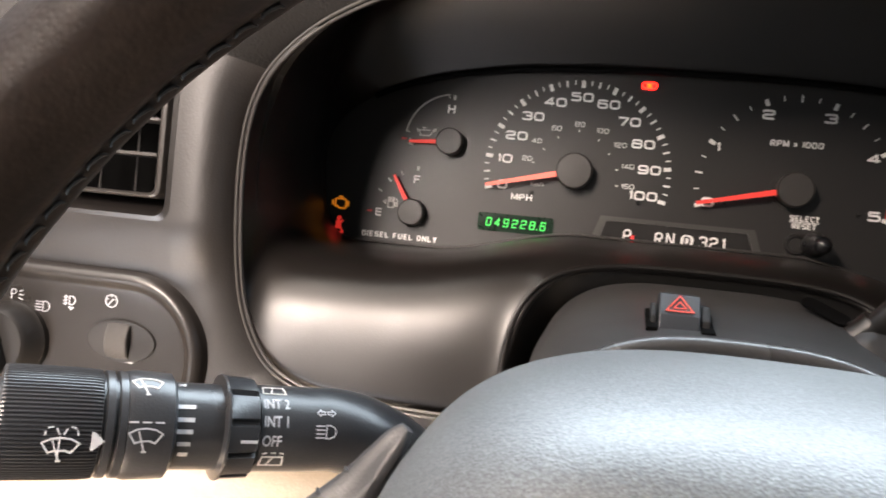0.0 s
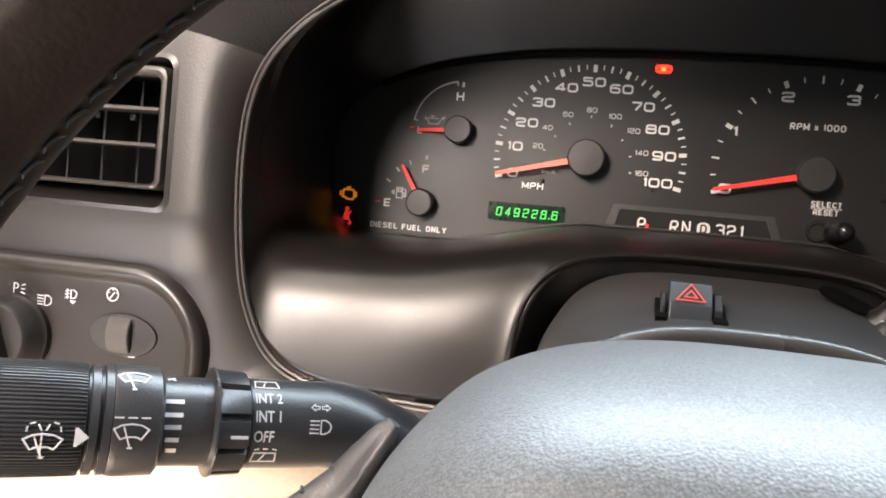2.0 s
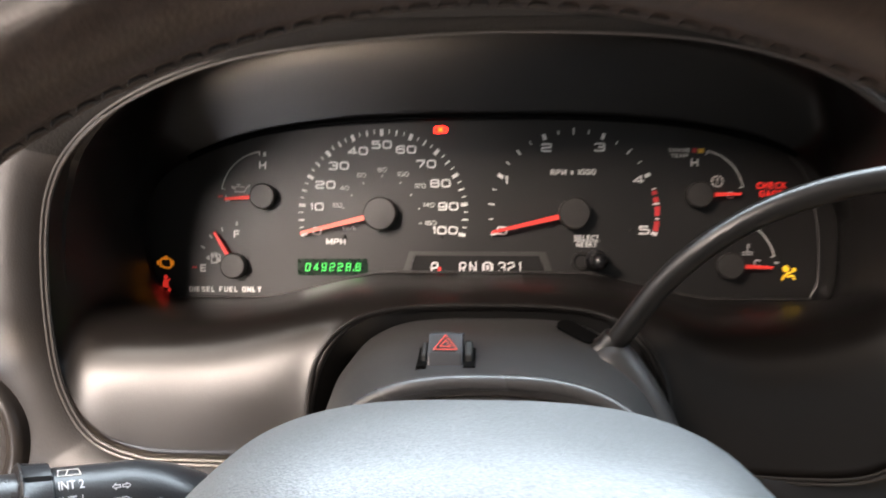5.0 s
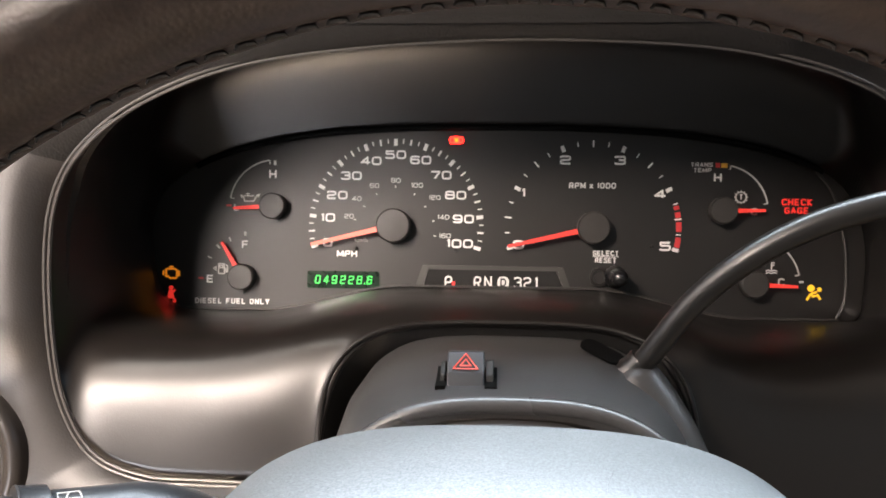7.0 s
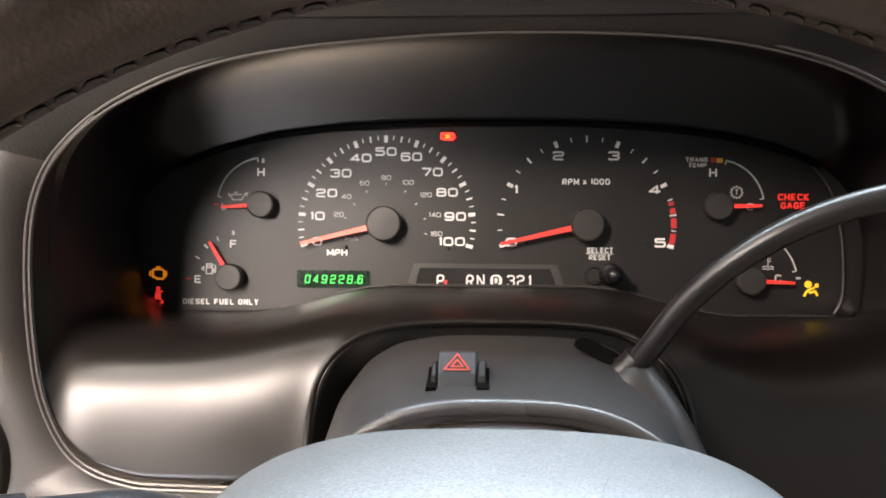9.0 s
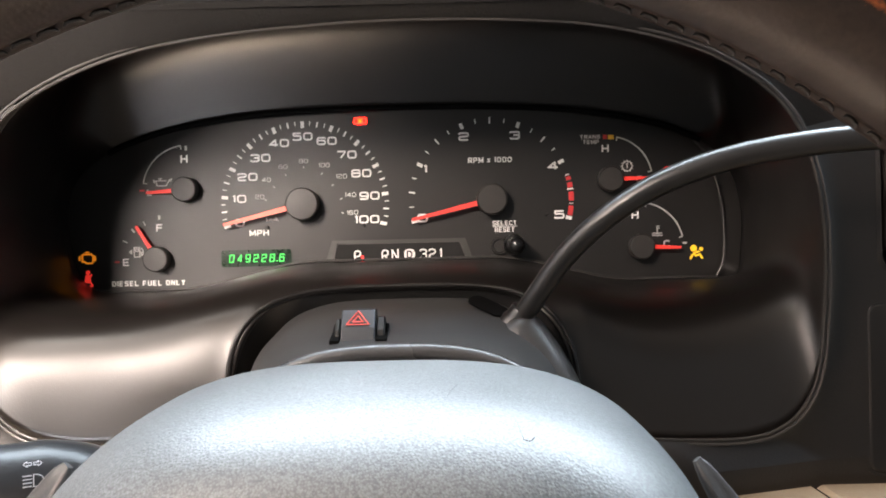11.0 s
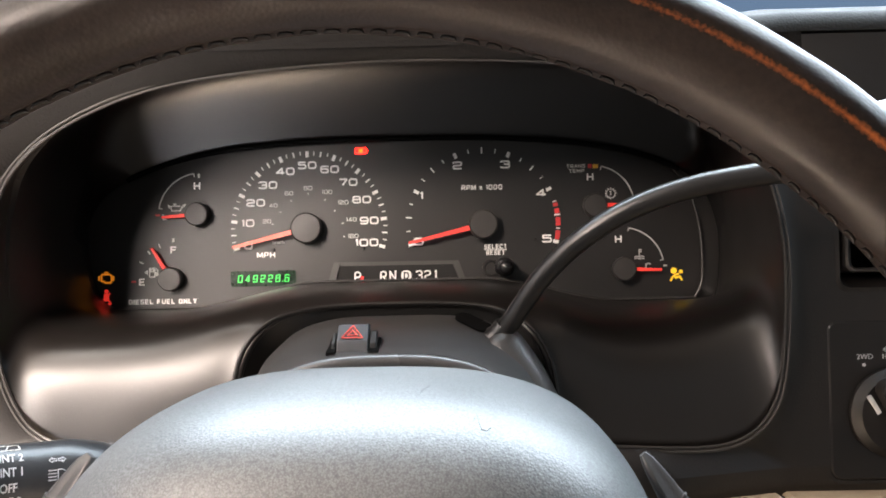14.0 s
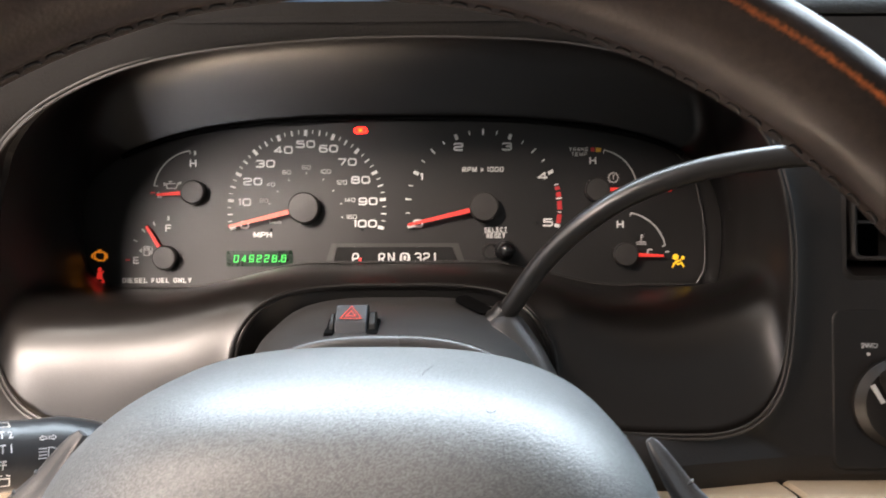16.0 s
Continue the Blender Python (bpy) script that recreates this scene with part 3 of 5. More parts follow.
rows = []
for x in [-0.16, 0.20, *np.linspace(0.205, 0.26, 8), 0.62]:
    y = 0.3132 + 0.018 * min(1.0, max(0.0, (x - 0.20) / 0.06))
    rows.append([(x, y, 1.1125), (x, y + 0.0006, 1.106), (x, y + 0.0025, 1.100), (x, y + 0.008, 1.094)])
bm, _ = grid(rows)
part("lower_trim", bm, DASH, dash)

# ---- air vents ----
def air_vent(x0, z0, x1, z1, y, label):
    w, h, cx, cz = x1 - x0, z1 - z0, (x0 + x1) / 2, (z0 + z1) / 2
    v = thing("air_vent", label, "air vent", group="dashboard vents", at=(cx, y, cz))
    face = pose(cx, y, cz, 90)

    def line(left, right, low, high, r):
        return rounded(w - left - right, h - low - high, r, 7, (left - right) / 2, (low - high) / 2)

    def skin(prof):
        bm = bmesh.new()
        grid([[face @ Vector((p[0], p[1], d)) for p in ln] for ln, d in prof], True, False, bm)
        return bm

    gap = line(0.0026, 0.0026, 0.0075, 0.0030, 0.0050)
    part("recess", skin([(rounded(w + 0.004, h + 0.004, 0.006, 7), -0.0008), (rounded(w, h, 0.0055, 7), 0.0), (rounded(w - 0.0012, h - 0.0012, 0.0050, 7), -0.0014), (gap, -0.016)]), BEZEL, v)
    inner = line(0.0072, 0.0072, 0.0099, 0.0077, 0.0030)
    part("frame", skin([(gap, -0.016), (line(0.0028, 0.0028, 0.0077, 0.0032, 0.005), -0.003), (line(0.0036, 0.0036, 0.0081, 0.0039, 0.0045), -0.0014), (line(0.0049, 0.0049, 0.0088, 0.0053, 0.004), -0.0009), (line(0.0064, 0.0064, 0.0095, 0.0070, 0.0032), -0.0020), (inner, -0.0034), (inner, -0.0060)]), VENT, v, "rounded frame catching light")
    iw, ih = w - 0.0144, h - 0.0176
    mid = z0 + 0.0099 + ih / 2
    for k in (1, 2):
        z = mid - ih / 2 + ih * k / 3 + 0.0014
        bm = prism(rounded(iw, 0.0013, 0.0006, 3), pose(cx, y + 0.0175, z, 90), 0.0150)
        part("slat", bm, VENT, v, smooth=False)
    for k in range(6):
        x = x1 - 0.0107 - 0.0182 * k
        part("vane", block(pose(x, y + 0.0230, mid, 0, 0, 33), 0.0008, 0.005, ih), VENT, v, smooth=False)
        part("vane_pin", block(pose(x - 0.002, y + 0.0205, mid + ih / 6 - 0.001, 0, 0, 8), 0.0026, 0.002, 0.0026), BEZEL, v, smooth=False)
    part("duct", block(pose(cx, y + 0.068, mid), iw + 0.004, 0.008, ih + 0.004), BLACK, v, smooth=False)
    for s in (-1, 1):
        part("duct_wall", block(pose(cx + s * (iw / 2 + 0.0008), y + 0.037, mid), 0.0012, 0.062, ih), BLACK, v, smooth=False)
        part("duct_wall", block(pose(cx, y + 0.037, mid + s * (ih / 2 + 0.0008)), iw, 0.062, 0.0012), BLACK, v, smooth=False)


air_vent(*VENT_L, 0.3120, "dark slatted air vent beside the driver's door")
air_vent(*VENT_R, 0.3300, "dark slatted air vent beside the instruments")


# ---- headlight switch panel ----
def headlight_panel():
    p = thing("headlight_switch_panel", "dark plastic headlight switch panel with rounded end", "switch panel", at=(-0.23, 0.32, 1.135))
    m = pose(-0.2475, 0.3285, 1.1325, 90)
    o = rounded(0.196, 0.077, 0.0375, 14)
    def inset(d):
        return rounded(0.196 - 2 * d, 0.077 - 2 * d, 0.0375 - d, 14)
    prof = [(inset(-0.001), 0), (inset(0.0), 0.0040), (inset(0.0012), 0.0066), (inset(0.0030), 0.0078), (inset(0.0048), 0.0076), (inset(0.0066), 0.0062), (inset(0.0080), 0.0048), (inset(0.0090), 0.0045)]
    bm = bmesh.new()
    _, vs = grid([[m @ Vector((q[0], q[1], d)) for q in line] for line, d in prof], True, False, bm)
    bm.faces.new(vs[-1])
    part("plate", bm, TRIM, p)
    km = pose(-0.2440, 0.3240, 1.1335, 90)
    knob = part("rotary_knob", lathe([(0.0182, 0), (0.0182, 0.003), (0.0168, 0.0045), (0.0158, 0.012), (0.0140, 0.0138), (0.0, 0.0140)], km, 48), FLANGE, p)
    part("grip", prism(rounded(0.009, 0.028, 0.004, 6), km @ pose(0, 0, 0.012, 0, 0, 20), 0.009), FLANGE, knob, bevel=0.001)
    # dimmer thumbwheel in its oval dish
    dm = pose(-0.1893, 0.3238, 1.1395, 90)
    # Nearly flat disc; its dark plastic stands in for the shade of a hollow.
    part("dimmer_dish", lathe([(0.0172, 0.0), (0.0168, 0.0009), (0.0158, 0.0010), (0.0135, 0.0005), (0.0, 0.0002)], dm @ Matrix.Diagonal((1, 0.56, 1, 1)), 48), FLANGE, p, "nearly flat oval disc, dark to suggest a shaded dish")
    wheel_x, wheel_y, ribs = -0.1905, 0.3297, 76
    rows = []
    for dx in np.linspace(-0.0056, 0.0056, 29):
        k_end = 1.0 if abs(dx) < 0.0054 else 0.93
        line = round((dx + 0.0056) / 0.0004) % 2
        rows.append([(wheel_x + dx, wheel_y - (0.0112 - (0.00035 if q % 2 or line else 0)) * k_end * math.cos(math.tau * q / ribs / 2) * 0.88, 1.1395 + (0.0112 - (0.00035 if q % 2 or line else 0)) * k_end * math.sin(math.tau * q / ribs / 2)) for q in range(ribs * 2)])
    bm = bmesh.new()
    _, vs = grid(rows, True, False, bm)
    bm.faces.new(vs[0]), bm.faces.new(vs[-1])
    part("dimmer_wheel", bm, KNURL, p, "knurled grey thumbwheel", smooth=False)
    part("dimmer_mark", block(pose(-0.1866, 0.3232, 1.1304), 0.0085, 0.0006, 0.0004), ICON, p, smooth=False)
    im = lambda x, z, s=1.0: pose(x, 0.3237, z, 90) @ Matrix.Diagonal((s, s, 1, 1))
    # parking lamp, headlamp, fog lamp and dimmer marks
    part("parking_mark", strokes([[(-4, -3), (-4, 3), (-2, 3), (-1, 2), (-1, 1), (-2, 0), (-4, 0)], [(1, 2), (4, 3)], [(1, 0), (4, 0)], [(1, -2), (4, -3)]], 0.5, im(-0.2440, 1.1545, 0.00076)), ICON, p)
    part("headlamp_mark", strokes([[(0, -3), (0, 3), (2, 3), (4, 1.8), (4.6, 0), (4, -1.8), (2, -3), (0, -3)]] + [[(-5, z), (-1, z)] for z in (-2.6, -0.9, 0.9, 2.6)], 0.5, im(-0.2303, 1.1506, 0.00076)), ICON, p)
    part("fog_lamp_mark", strokes([[(0, -2), (0, 3), (2, 3), (3.6, 1.8), (4, 0.5), (3.4, -1), (2, -2), (0, -2)], [(-4, 2), (-1, 2.6)], [(-4, 0), (-1, 0.6)], [(-4, -2), (-1, -1.4)], [(-2.5, 3.5), (-2.5, -2.5)], [(0, -3.6), (1.5, -5), (3, -3.6), (0, -3.6)]], 0.5, im(-0.2170, 1.1545, 0.00076)), ICON, p)
    part("dimmer_symbol", strokes([circle(3.6, n=22) + [(3.6, 0)], [(-1.4, -2), (1.2, 1.4)], [(-2.3, -2.4), (-1.3, -2.4)], [(0, 3.4), (0, 2.2)], [(-3, 1), (-2, 0.8)], [(3, 1), (2, 0.8)]], 0.5, im(-0.1958, 1.1570, 0.00080)), ICON, p)

    p.location, p.scale = (-0.2252, 0.3135, 1.1363), (0.983, 0.983, 0.983)


headlight_panel()


# ---- four-wheel-drive switch ----
def drive_switch():
    p = thing("drive_mode_switch", "black four-wheel-drive rotary switch set in the dashboard", "switch panel", at=(0.32, 0.33, 1.145))
    m = pose(0.3215, 0.3335, 1.145, 90)
    part("plate", prism(rounded(0.082, 0.080, 0.006, 6), m, 0.003), BEZEL, p, bevel=0.0015)
    part("plate_frame", strokes([rounded(0.084, 0.082, 0.007, 6) + [(0.042, 0.034)]], 0.0016, m, 0.0018), BEZEL, p)
    k = part("rotary_knob", lathe([(0.0225, 0), (0.0225, 0.003), (0.0205, 0.005), (0.019, 0.007), (0.0, 0.0072)], pose(0.3125, 0.3305, 1.1385, 90), 48), FLANGE, p)
    part("grip", prism(rounded(0.012, 0.040, 0.005, 6), pose(0.3125, 0.3235, 1.1385, 90, -28), 0.010), FLANGE, k, bevel=0.0015)
    part("pointer", block(pose(0.2990, 0.3225, 1.1440, 0, -30), 0.0022, 0.0006, 0.0100), ICON, k, smooth=False)
    part("lettering", letters("2WD", pose(0.2990, 0.3302, 1.1665, 90), 0.0026, 1.0), ICON, p)
    part("dot", lathe([(0.0008, 0), (0.0008, 0.0004), (0, 0.0004)], pose(0.2985, 0.3304, 1.1625, 90), 12), ICON, p)
    part("lettering", letters("4X4", pose(0.3110, 0.3302, 1.1698, 90), 0.0026, 1.0), ICON, p)
    part("lettering", letters("HIGH", pose(0.3120, 0.3302, 1.1665, 90), 0.0026, 1.0), ICON, p)
    part("dot", lathe([(0.0008, 0), (0.0008, 0.0004), (0, 0.0004)], pose(0.3110, 0.3304, 1.1632, 90), 12), ICON, p)


drive_switch()


# ---- instrument cluster ----
def on_face(x, z, lift=0.0):
    return pose(x, FACE_Y - lift, z, 90)


cluster = thing("instrument_cluster", "lit instrument cluster with white-printed dark gauge face", "instrument cluster", at=(CX, FACE_Y, 1.245))
plate = [face_edge(x, z) for x, z in BEZ[::4]]
part("face_plate", prism([(CX + (x - CX) * 1.01 - CX, 1.245 + (z - 1.245) * 1.02 - 1.245) for x, z in plate], on_face(CX, 1.245), -0.004), FACE, cluster, smooth=False)


def hub(gauge, x, z, r, h=0.010):
    return part("hub", lathe([(r * 0.86, 0.0), (r * 0.86, h * 0.3), (r, h * 0.3), (r, h - 0.0008), (r - 0.0008, h), (0.0, h + 0.0002)], on_face(x, z), 44), KNOB, gauge)


def needle(gauge, x, z, angle, r0, r1, mat, w=0.0017, lift=0.0055):
    a = radians(angle)
    d, s = Vector((math.cos(a), math.sin(a))), Vector((-math.sin(a), math.cos(a)))
    pts = [d * r0 - s * w * 0.62, d * r1 - s * w * 0.36, d * r1 + s * w * 0.36, d * r0 + s * w * 0.62]
    return part("needle", prism([tuple(p) for p in pts], on_face(x, z, lift), 0.0012), mat, gauge, smooth=False)


def tick(bm, x, z, angle, r0, r1, w):
    a = radians(angle)
    c = (r0 + r1) / 2
    return block(on_face(x + c * math.cos(a), z + c * math.sin(a), 0.0002) @ pose(0, 0, 0, 0, 0, angle), r1 - r0, w, 0.0003, bm)


def dial(name, x, z, label):
    """A gauge's seat on the face plate, which carries its scale."""
    return part(name, lathe([(0.0112, 0), (0.0112, 0.0002), (0.0, 0.0002)], on_face(x, z), 40), FACE, cluster, label)


def mark(g, x, z, a, r0, r1, w, mat=None):
    bm = bmesh.new()
    tick(bm, x, z, a, r0, r1, w)
    part("tick", bm, mat or WHITE, g, smooth=False)


def speedometer(x, z):
    g = dial("speedometer", x, z, "speedometer with a white scale")
    for k in range(41):
        a = 194.6 - 209.2 * k / 40
        wide = 0.0011 * max(0.0, math.cos(radians(a)))
        if k % 4 == 0:
            mark(g, x, z, a, 0.0464 + wide, 0.0504 + wide, 0.0021)
        elif k % 2 == 0:
            mark(g, x, z, a, 0.0470 + wide, 0.0505 + wide, 0.0010)
        else:
            mark(g, x, z, a, 0.0478 + wide, 0.0504 + wide, 0.0006)
    for v in range(0, 101, 10):
        a = radians(194.6 - 2.092 * v)
        r = {0: 0.0405, 10: 0.0395, 20: 0.0382, 30: 0.0387, 40: 0.0402, 50: 0.0412, 60: 0.0409, 70: 0.0397, 80: 0.0395, 90: 0.0400, 100: 0.0391}[v]
        part("numeral", numeral(str(v), on_face(x + r * math.cos(a), z + r * math.sin(a), 0.0003), 0.0050, 0.0057, 0.00102), WHITE, g)
    for v, dx, dz in ((20, -0.0268, 0.0053), (40, -0.0225, 0.0155), (60, -0.0122, 0.0232), (80, 0.0003, 0.0263), (100, 0.0127, 0.0236), (120, 0.0230, 0.0166), (140, 0.0282, 0.0053), (160, 0.0292, -0.0055)):
        part("numeral", numeral(str(v), on_face(x + dx, z + dz, 0.0003), 0.0028, 0.0026, 0.00045), GREYP, g)
        a = math.degrees(math.atan2(dz, dx))
        bm = bmesh.new()
        rr = {20: 0.0236, 40: 0.0213, 60: 0.0214, 80: 0.0228, 100: 0.0217, 120: 0.0210, 140: 0.0228, 160: 0.0240}[v]
        tick(bm, x, z, a + (3 if v < 80 else -3 if v > 80 else 0), rr - 0.0008, rr + 0.0006, 0.0006)
        part("metric_tick", bm, GREYP, g, smooth=False)
    part("unit_lettering", numeral("MPH", on_face(x - 0.0277, z - 0.0165, 0.0003), 0.0036, 0.00333, 0.00072), WHITE, g)
    part("unit_lettering", letters("km/h", on_face(x - 0.0196, z - 0.0086, 0.0003), 0.0022, 1.25), GREYP, g)
    needle(g, x, z, 193.5, 0.008, 0.0490, NEEDLE_S, 0.0024)
    hub(g, x, z, 0.0098)
    for dx in (-0.0312, 0.0272):
        part("stop_pin", lathe([(0.0012, 0), (0.0010, 0.003), (0, 0.003)], on_face(x + dx + 0.0085, z - 0.0134), 10), VOID, g)


def tachometer(x, z):
    g = dial("tachometer", x, z, "engine speed gauge with a white scale")
    for k in range(21):
        a = 194.2 - 208.4 * k / 20
        if k % 4 == 0:
            mark(g, x, z, a, 0.0464, 0.0500, 0.0021)
        elif k % 2 == 0:
            mark(g, x, z, a, 0.0464, 0.0502, 0.0009)
        else:
            mark(g, x, z, a, 0.0472, 0.0498, 0.0006)
    reds = bmesh.new()
    for k, span in ((17.25, 0.25), (17.75, 0.0), (18.5, 0.62), (19.5, 0.66)):
        if span:
            a0, a1 = 194.2 - 208.4 * (k - span / 2) / 20, 194.2 - 208.4 * (k + span / 2) / 20
            prism(circle(0.0500, n=5, a0=a0, a1=a1) + circle(0.0470, n=5, a0=a1, a1=a0), on_face(x, z, 0.0001), 0.0003, reds)
    a0, a1 = 194.2 - 208.4 * 17.55 / 20, 194.2 - 208.4 * 17.9 / 20
    prism(circle(0.0500, n=5, a0=a0, a1=a1) + circle(0.0470, n=5, a0=a1, a1=a0), on_face(x, z, 0.0001), 0.0003, reds)
    part("red_zone", reds, REDP, g, "red warning zone", smooth=False)
    for v, dx, dz in ((0, -0.0419, -0.0100), (1, -0.0396, 0.0198), (2, -0.0158, 0.0388), (3, 0.0151, 0.0388), (4, 0.0377, 0.0198), (5, 0.0410, -0.0098)):
        part("numeral", numeral(str(v), on_face(x + dx, z + dz, 0.0003), 0.0052, 0.0064, 0.00110), WHITE, g)
    part("unit_lettering", numeral("RPM x 1000", on_face(x - 0.0003, z + 0.0243, 0.0003), 0.0034, 0.00262, 0.00066), WHITE, g)
    needle(g, x, z, 193.0, 0.008, 0.0492, NEEDLE, 0.0024)
    hub(g, x, z, 0.0092)
    for dx in (-0.0335, 0.0335):
        part("stop_pin", lathe([(0.0010, 0), (0.0008, 0.003), (0, 0.003)], on_face(x + dx, z - 0.0100), 10), VOID, g)


def small_gauge(name, x, z, arc_r, a0, a1, angle, r1, label):
    bm = bmesh.new()
    strokes([[(arc_r * math.cos(radians(a0 + (a1 - a0) * k / 20)), arc_r * math.sin(radians(a0 + (a1 - a0) * k / 20))) for k in range(21)]] if arc_r else [], 0.0008, on_face(x, z, 0.0003), 0.0002, bm)
    for a in (a0, a1) if arc_r else ():
        tick(bm, x, z, a, arc_r - 0.0022, arc_r + 0.0002, 0.0006)
    if not arc_r:
        for a, w in ((132, 0.0010), (152, 0.0008), (112, 0.0008)):
            tick(bm, x, z, a, 0.0222, 0.0250, w)
    g = part(name, bm, GREYP, cluster, label, smooth=False)
    needle(g, x, z, angle, 0.006, r1, NEEDLE, 0.0020, 0.0045)
    hub(g, x, z, 0.0076, 0.009)
    return g


speedometer(0.0, 1.243)
tachometer(0.1135, 1.243)
oil = small_gauge("oil_gauge", -0.0705, 1.2535, 0.0272, 98, 170, 183.5, 0.0235, "oil pressure gauge")
part("letter", numeral("H", on_face(-0.0722, 1.2724, 0.0003), 0.0047, 0.00435, 0.00094), WHITE, oil)
part("letter", numeral("L", on_face(-0.0935, 1.2525, 0.0003), 0.0040, 0.00326, 0.00080), GREYP, oil)
part("top_tick", block(on_face(-0.0710, 1.2790, 0.0003), 0.0014, 0.0026, 0.0003), GREYP, oil, smooth=False)
part("low_mark", block(on_face(-0.0982, 1.2538, 0.0003), 0.0030, 0.0011, 0.0003), REDP, oil, smooth=False)
part("oil_can_symbol", strokes([[(-4, 1), (-3.4, -2.2), (2.4, -2.2), (4.6, 1.6), (6, 2), (5, 0.2)], [(-4, 1), (2.5, 1)], [(-4, 0.5), (-5.6, 1.5), (-5, -0.5)], [(-1.4, 1), (-1.4, 2.4)], [(-2.6, 2.4), (0, 2.4)]], 0.6, on_face(-0.0857, 1.2585, 0.0003) @ Matrix.Diagonal((0.00095, 0.00095, 1, 1))), GREYP, oil)
fuel = small_gauge("fuel_gauge", -0.0885, 1.2120, 0.0, 0, 0, 121, 0.0235, "fuel gauge")
part("letter", numeral("F", on_face(-0.0880, 1.2310, 0.0003), 0.0047, 0.00435, 0.00094), WHITE, fuel)
part("letter", numeral("E", on_face(-0.1088, 1.2105, 0.0003), 0.0046, 0.00426, 0.00092), WHITE, fuel)
part("top_tick", block(on_face(-0.0882, 1.2373, 0.0003), 0.0014, 0.0026, 0.0003), GREYP, fuel, smooth=False)
part("empty_mark", block(on_face(-0.1145, 1.2108, 0.0003), 0.0030, 0.0011, 0.0003), REDP, fuel, smooth=False)
part("fuel_pump_symbol", strokes([[(-2, -3), (-2, 3), (1.6, 3), (1.6, -3), (-2, -3)], [(-1.2, 2), (0.8, 2), (0.8, 0.6), (-1.2, 0.6), (-1.2, 2)], [(1.6, 0), (2.6, 0), (2.6, -2), (3.6, -2), (3.6, 1.6), (2.6, 2.6)], [(-5, 0.2), (-3.6, 1.3), (-3.6, -0.9), (-5, 0.2)]], 0.65, on_face(-0.1020, 1.2165, 0.0003) @ Matrix.Diagonal((0.00095, 0.00095, 1, 1))), GREYP, fuel)
part("notice_lettering", numeral("DIESEL FUEL ONLY", on_face(-0.0955, 1.1976, 0.0003), 0.0033, 0.00250, 0.00072), WHITE, cluster)
trans = small_gauge("transmission_gauge", 0.1850, 1.2535, 0.0262, 10, 78, 1, 0.0235, "transmission temperature gauge")
part("letter", numeral("H", on_face(0.1832, 1.2725, 0.0003), 0.0046, 0.00426, 0.00092), WHITE, trans)
part("letter", numeral("C", on_face(0.2035, 1.2535, 0.0002), 0.0042, 0.00357, 0.00084), GREYP, trans)
part("hot_mark", block(on_face(0.1832, 1.2795, 0.0003), 0.0024, 0.0026, 0.0003), REDP, trans, smooth=False)
part("warm_mark", block(on_face(0.1868, 1.2793, 0.0003), 0.0034, 0.0026, 0.0003), YELLOWP, trans, smooth=False)
part("caption_lettering", numeral("TRANS", on_face(0.1742, 1.2797, 0.0003), 0.0024, 0.00213, 0.00048), GREYP, trans)
part("caption_lettering", numeral("TEMP", on_face(0.1746, 1.2766, 0.0003), 0.0024, 0.00213, 0.00048), GREYP, trans)
part("gear_symbol", strokes([circle(3.2, n=24) + [(3.2, 0)], [(0, -1.5), (0, 1.5)], [(-0.8, 1.6), (0.8, 1.6)]] + [[(3.4 * math.cos(a), 3.4 * math.sin(a)), (4.2 * math.cos(a), 4.2 * math.sin(a))] for a in np.linspace(0, math.tau, 12, endpoint=False)], 0.6, on_face(0.1962, 1.2615, 0.0003) @ Matrix.Diagonal((0.0009, 0.0009, 1, 1))), GREYP, trans)
cool = small_gauge("coolant_gauge", 0.2025, 1.2125, 0.0268, 12, 80, -2, 0.0240, "coolant temperature gauge")
part("letter", numeral("H", on_face(0.2003, 1.2318, 0.0003), 0.0046, 0.00426, 0.00092), WHITE, cool)
part("letter", numeral("C", on_face(0.2190, 1.2140, 0.0002), 0.0042, 0.00357, 0.00084), GREYP, cool)
part("coolant_symbol", strokes([[(0, -1), (0, 4)], [(0, 3.6), (1.8, 3.6)], [(0, 2.2), (1.8, 2.2)], [(-3.5, -1.6), (-1.8, -1), (0, -1.6), (1.8, -1), (3.5, -1.6)], [(-3.5, -3), (-1.8, -2.4), (0, -3), (1.8, -2.4), (3.5, -3)]], 0.6, on_face(0.2135, 1.2215, 0.0003) @ Matrix.Diagonal((0.0009, 0.0009, 1, 1))), GREYP, cool)
part("cold_tick", block(on_face(0.2300, 1.2142, 0.0003), 0.0024, 0.0012, 0.0003), GREYP, cool, smooth=False)
part("select_lettering", numeral("SELECT", on_face(0.1212, 1.2288, 0.0003), 0.0029, 0.00205, 0.00052), WHITE, cluster)
part("select_lettering", numeral("RESET", on_face(0.1212, 1.2248, 0.0003), 0.0029, 0.00205, 0.00052), WHITE, cluster)
part("select_rule", block(on_face(0.1212, 1.2268, 0.0003), 0.0150, 0.00035, 0.0003), WHITE, cluster, smooth=False)
part("stem_bush", lathe([(0.0056, 0), (0.0056, 0.0016), (0.0050, 0.0022), (0.0042, 0.0022), (0.0036, 0.0010), (0.0, 0.0010)], on_face(0.1180, 1.2150), 32), FACE, cluster, "black bush beside the stem")
part("reset_stem", lathe([(0.0062, 0), (0.0062, 0.006), (0.0050, 0.0075), (0.0046, 0.020), (0.0040, 0.0225), (0.0022, 0.0240), (0, 0.0243)], on_face(0.1265, 1.2155), 32), GLOSS, cluster, "glossy black push stem")

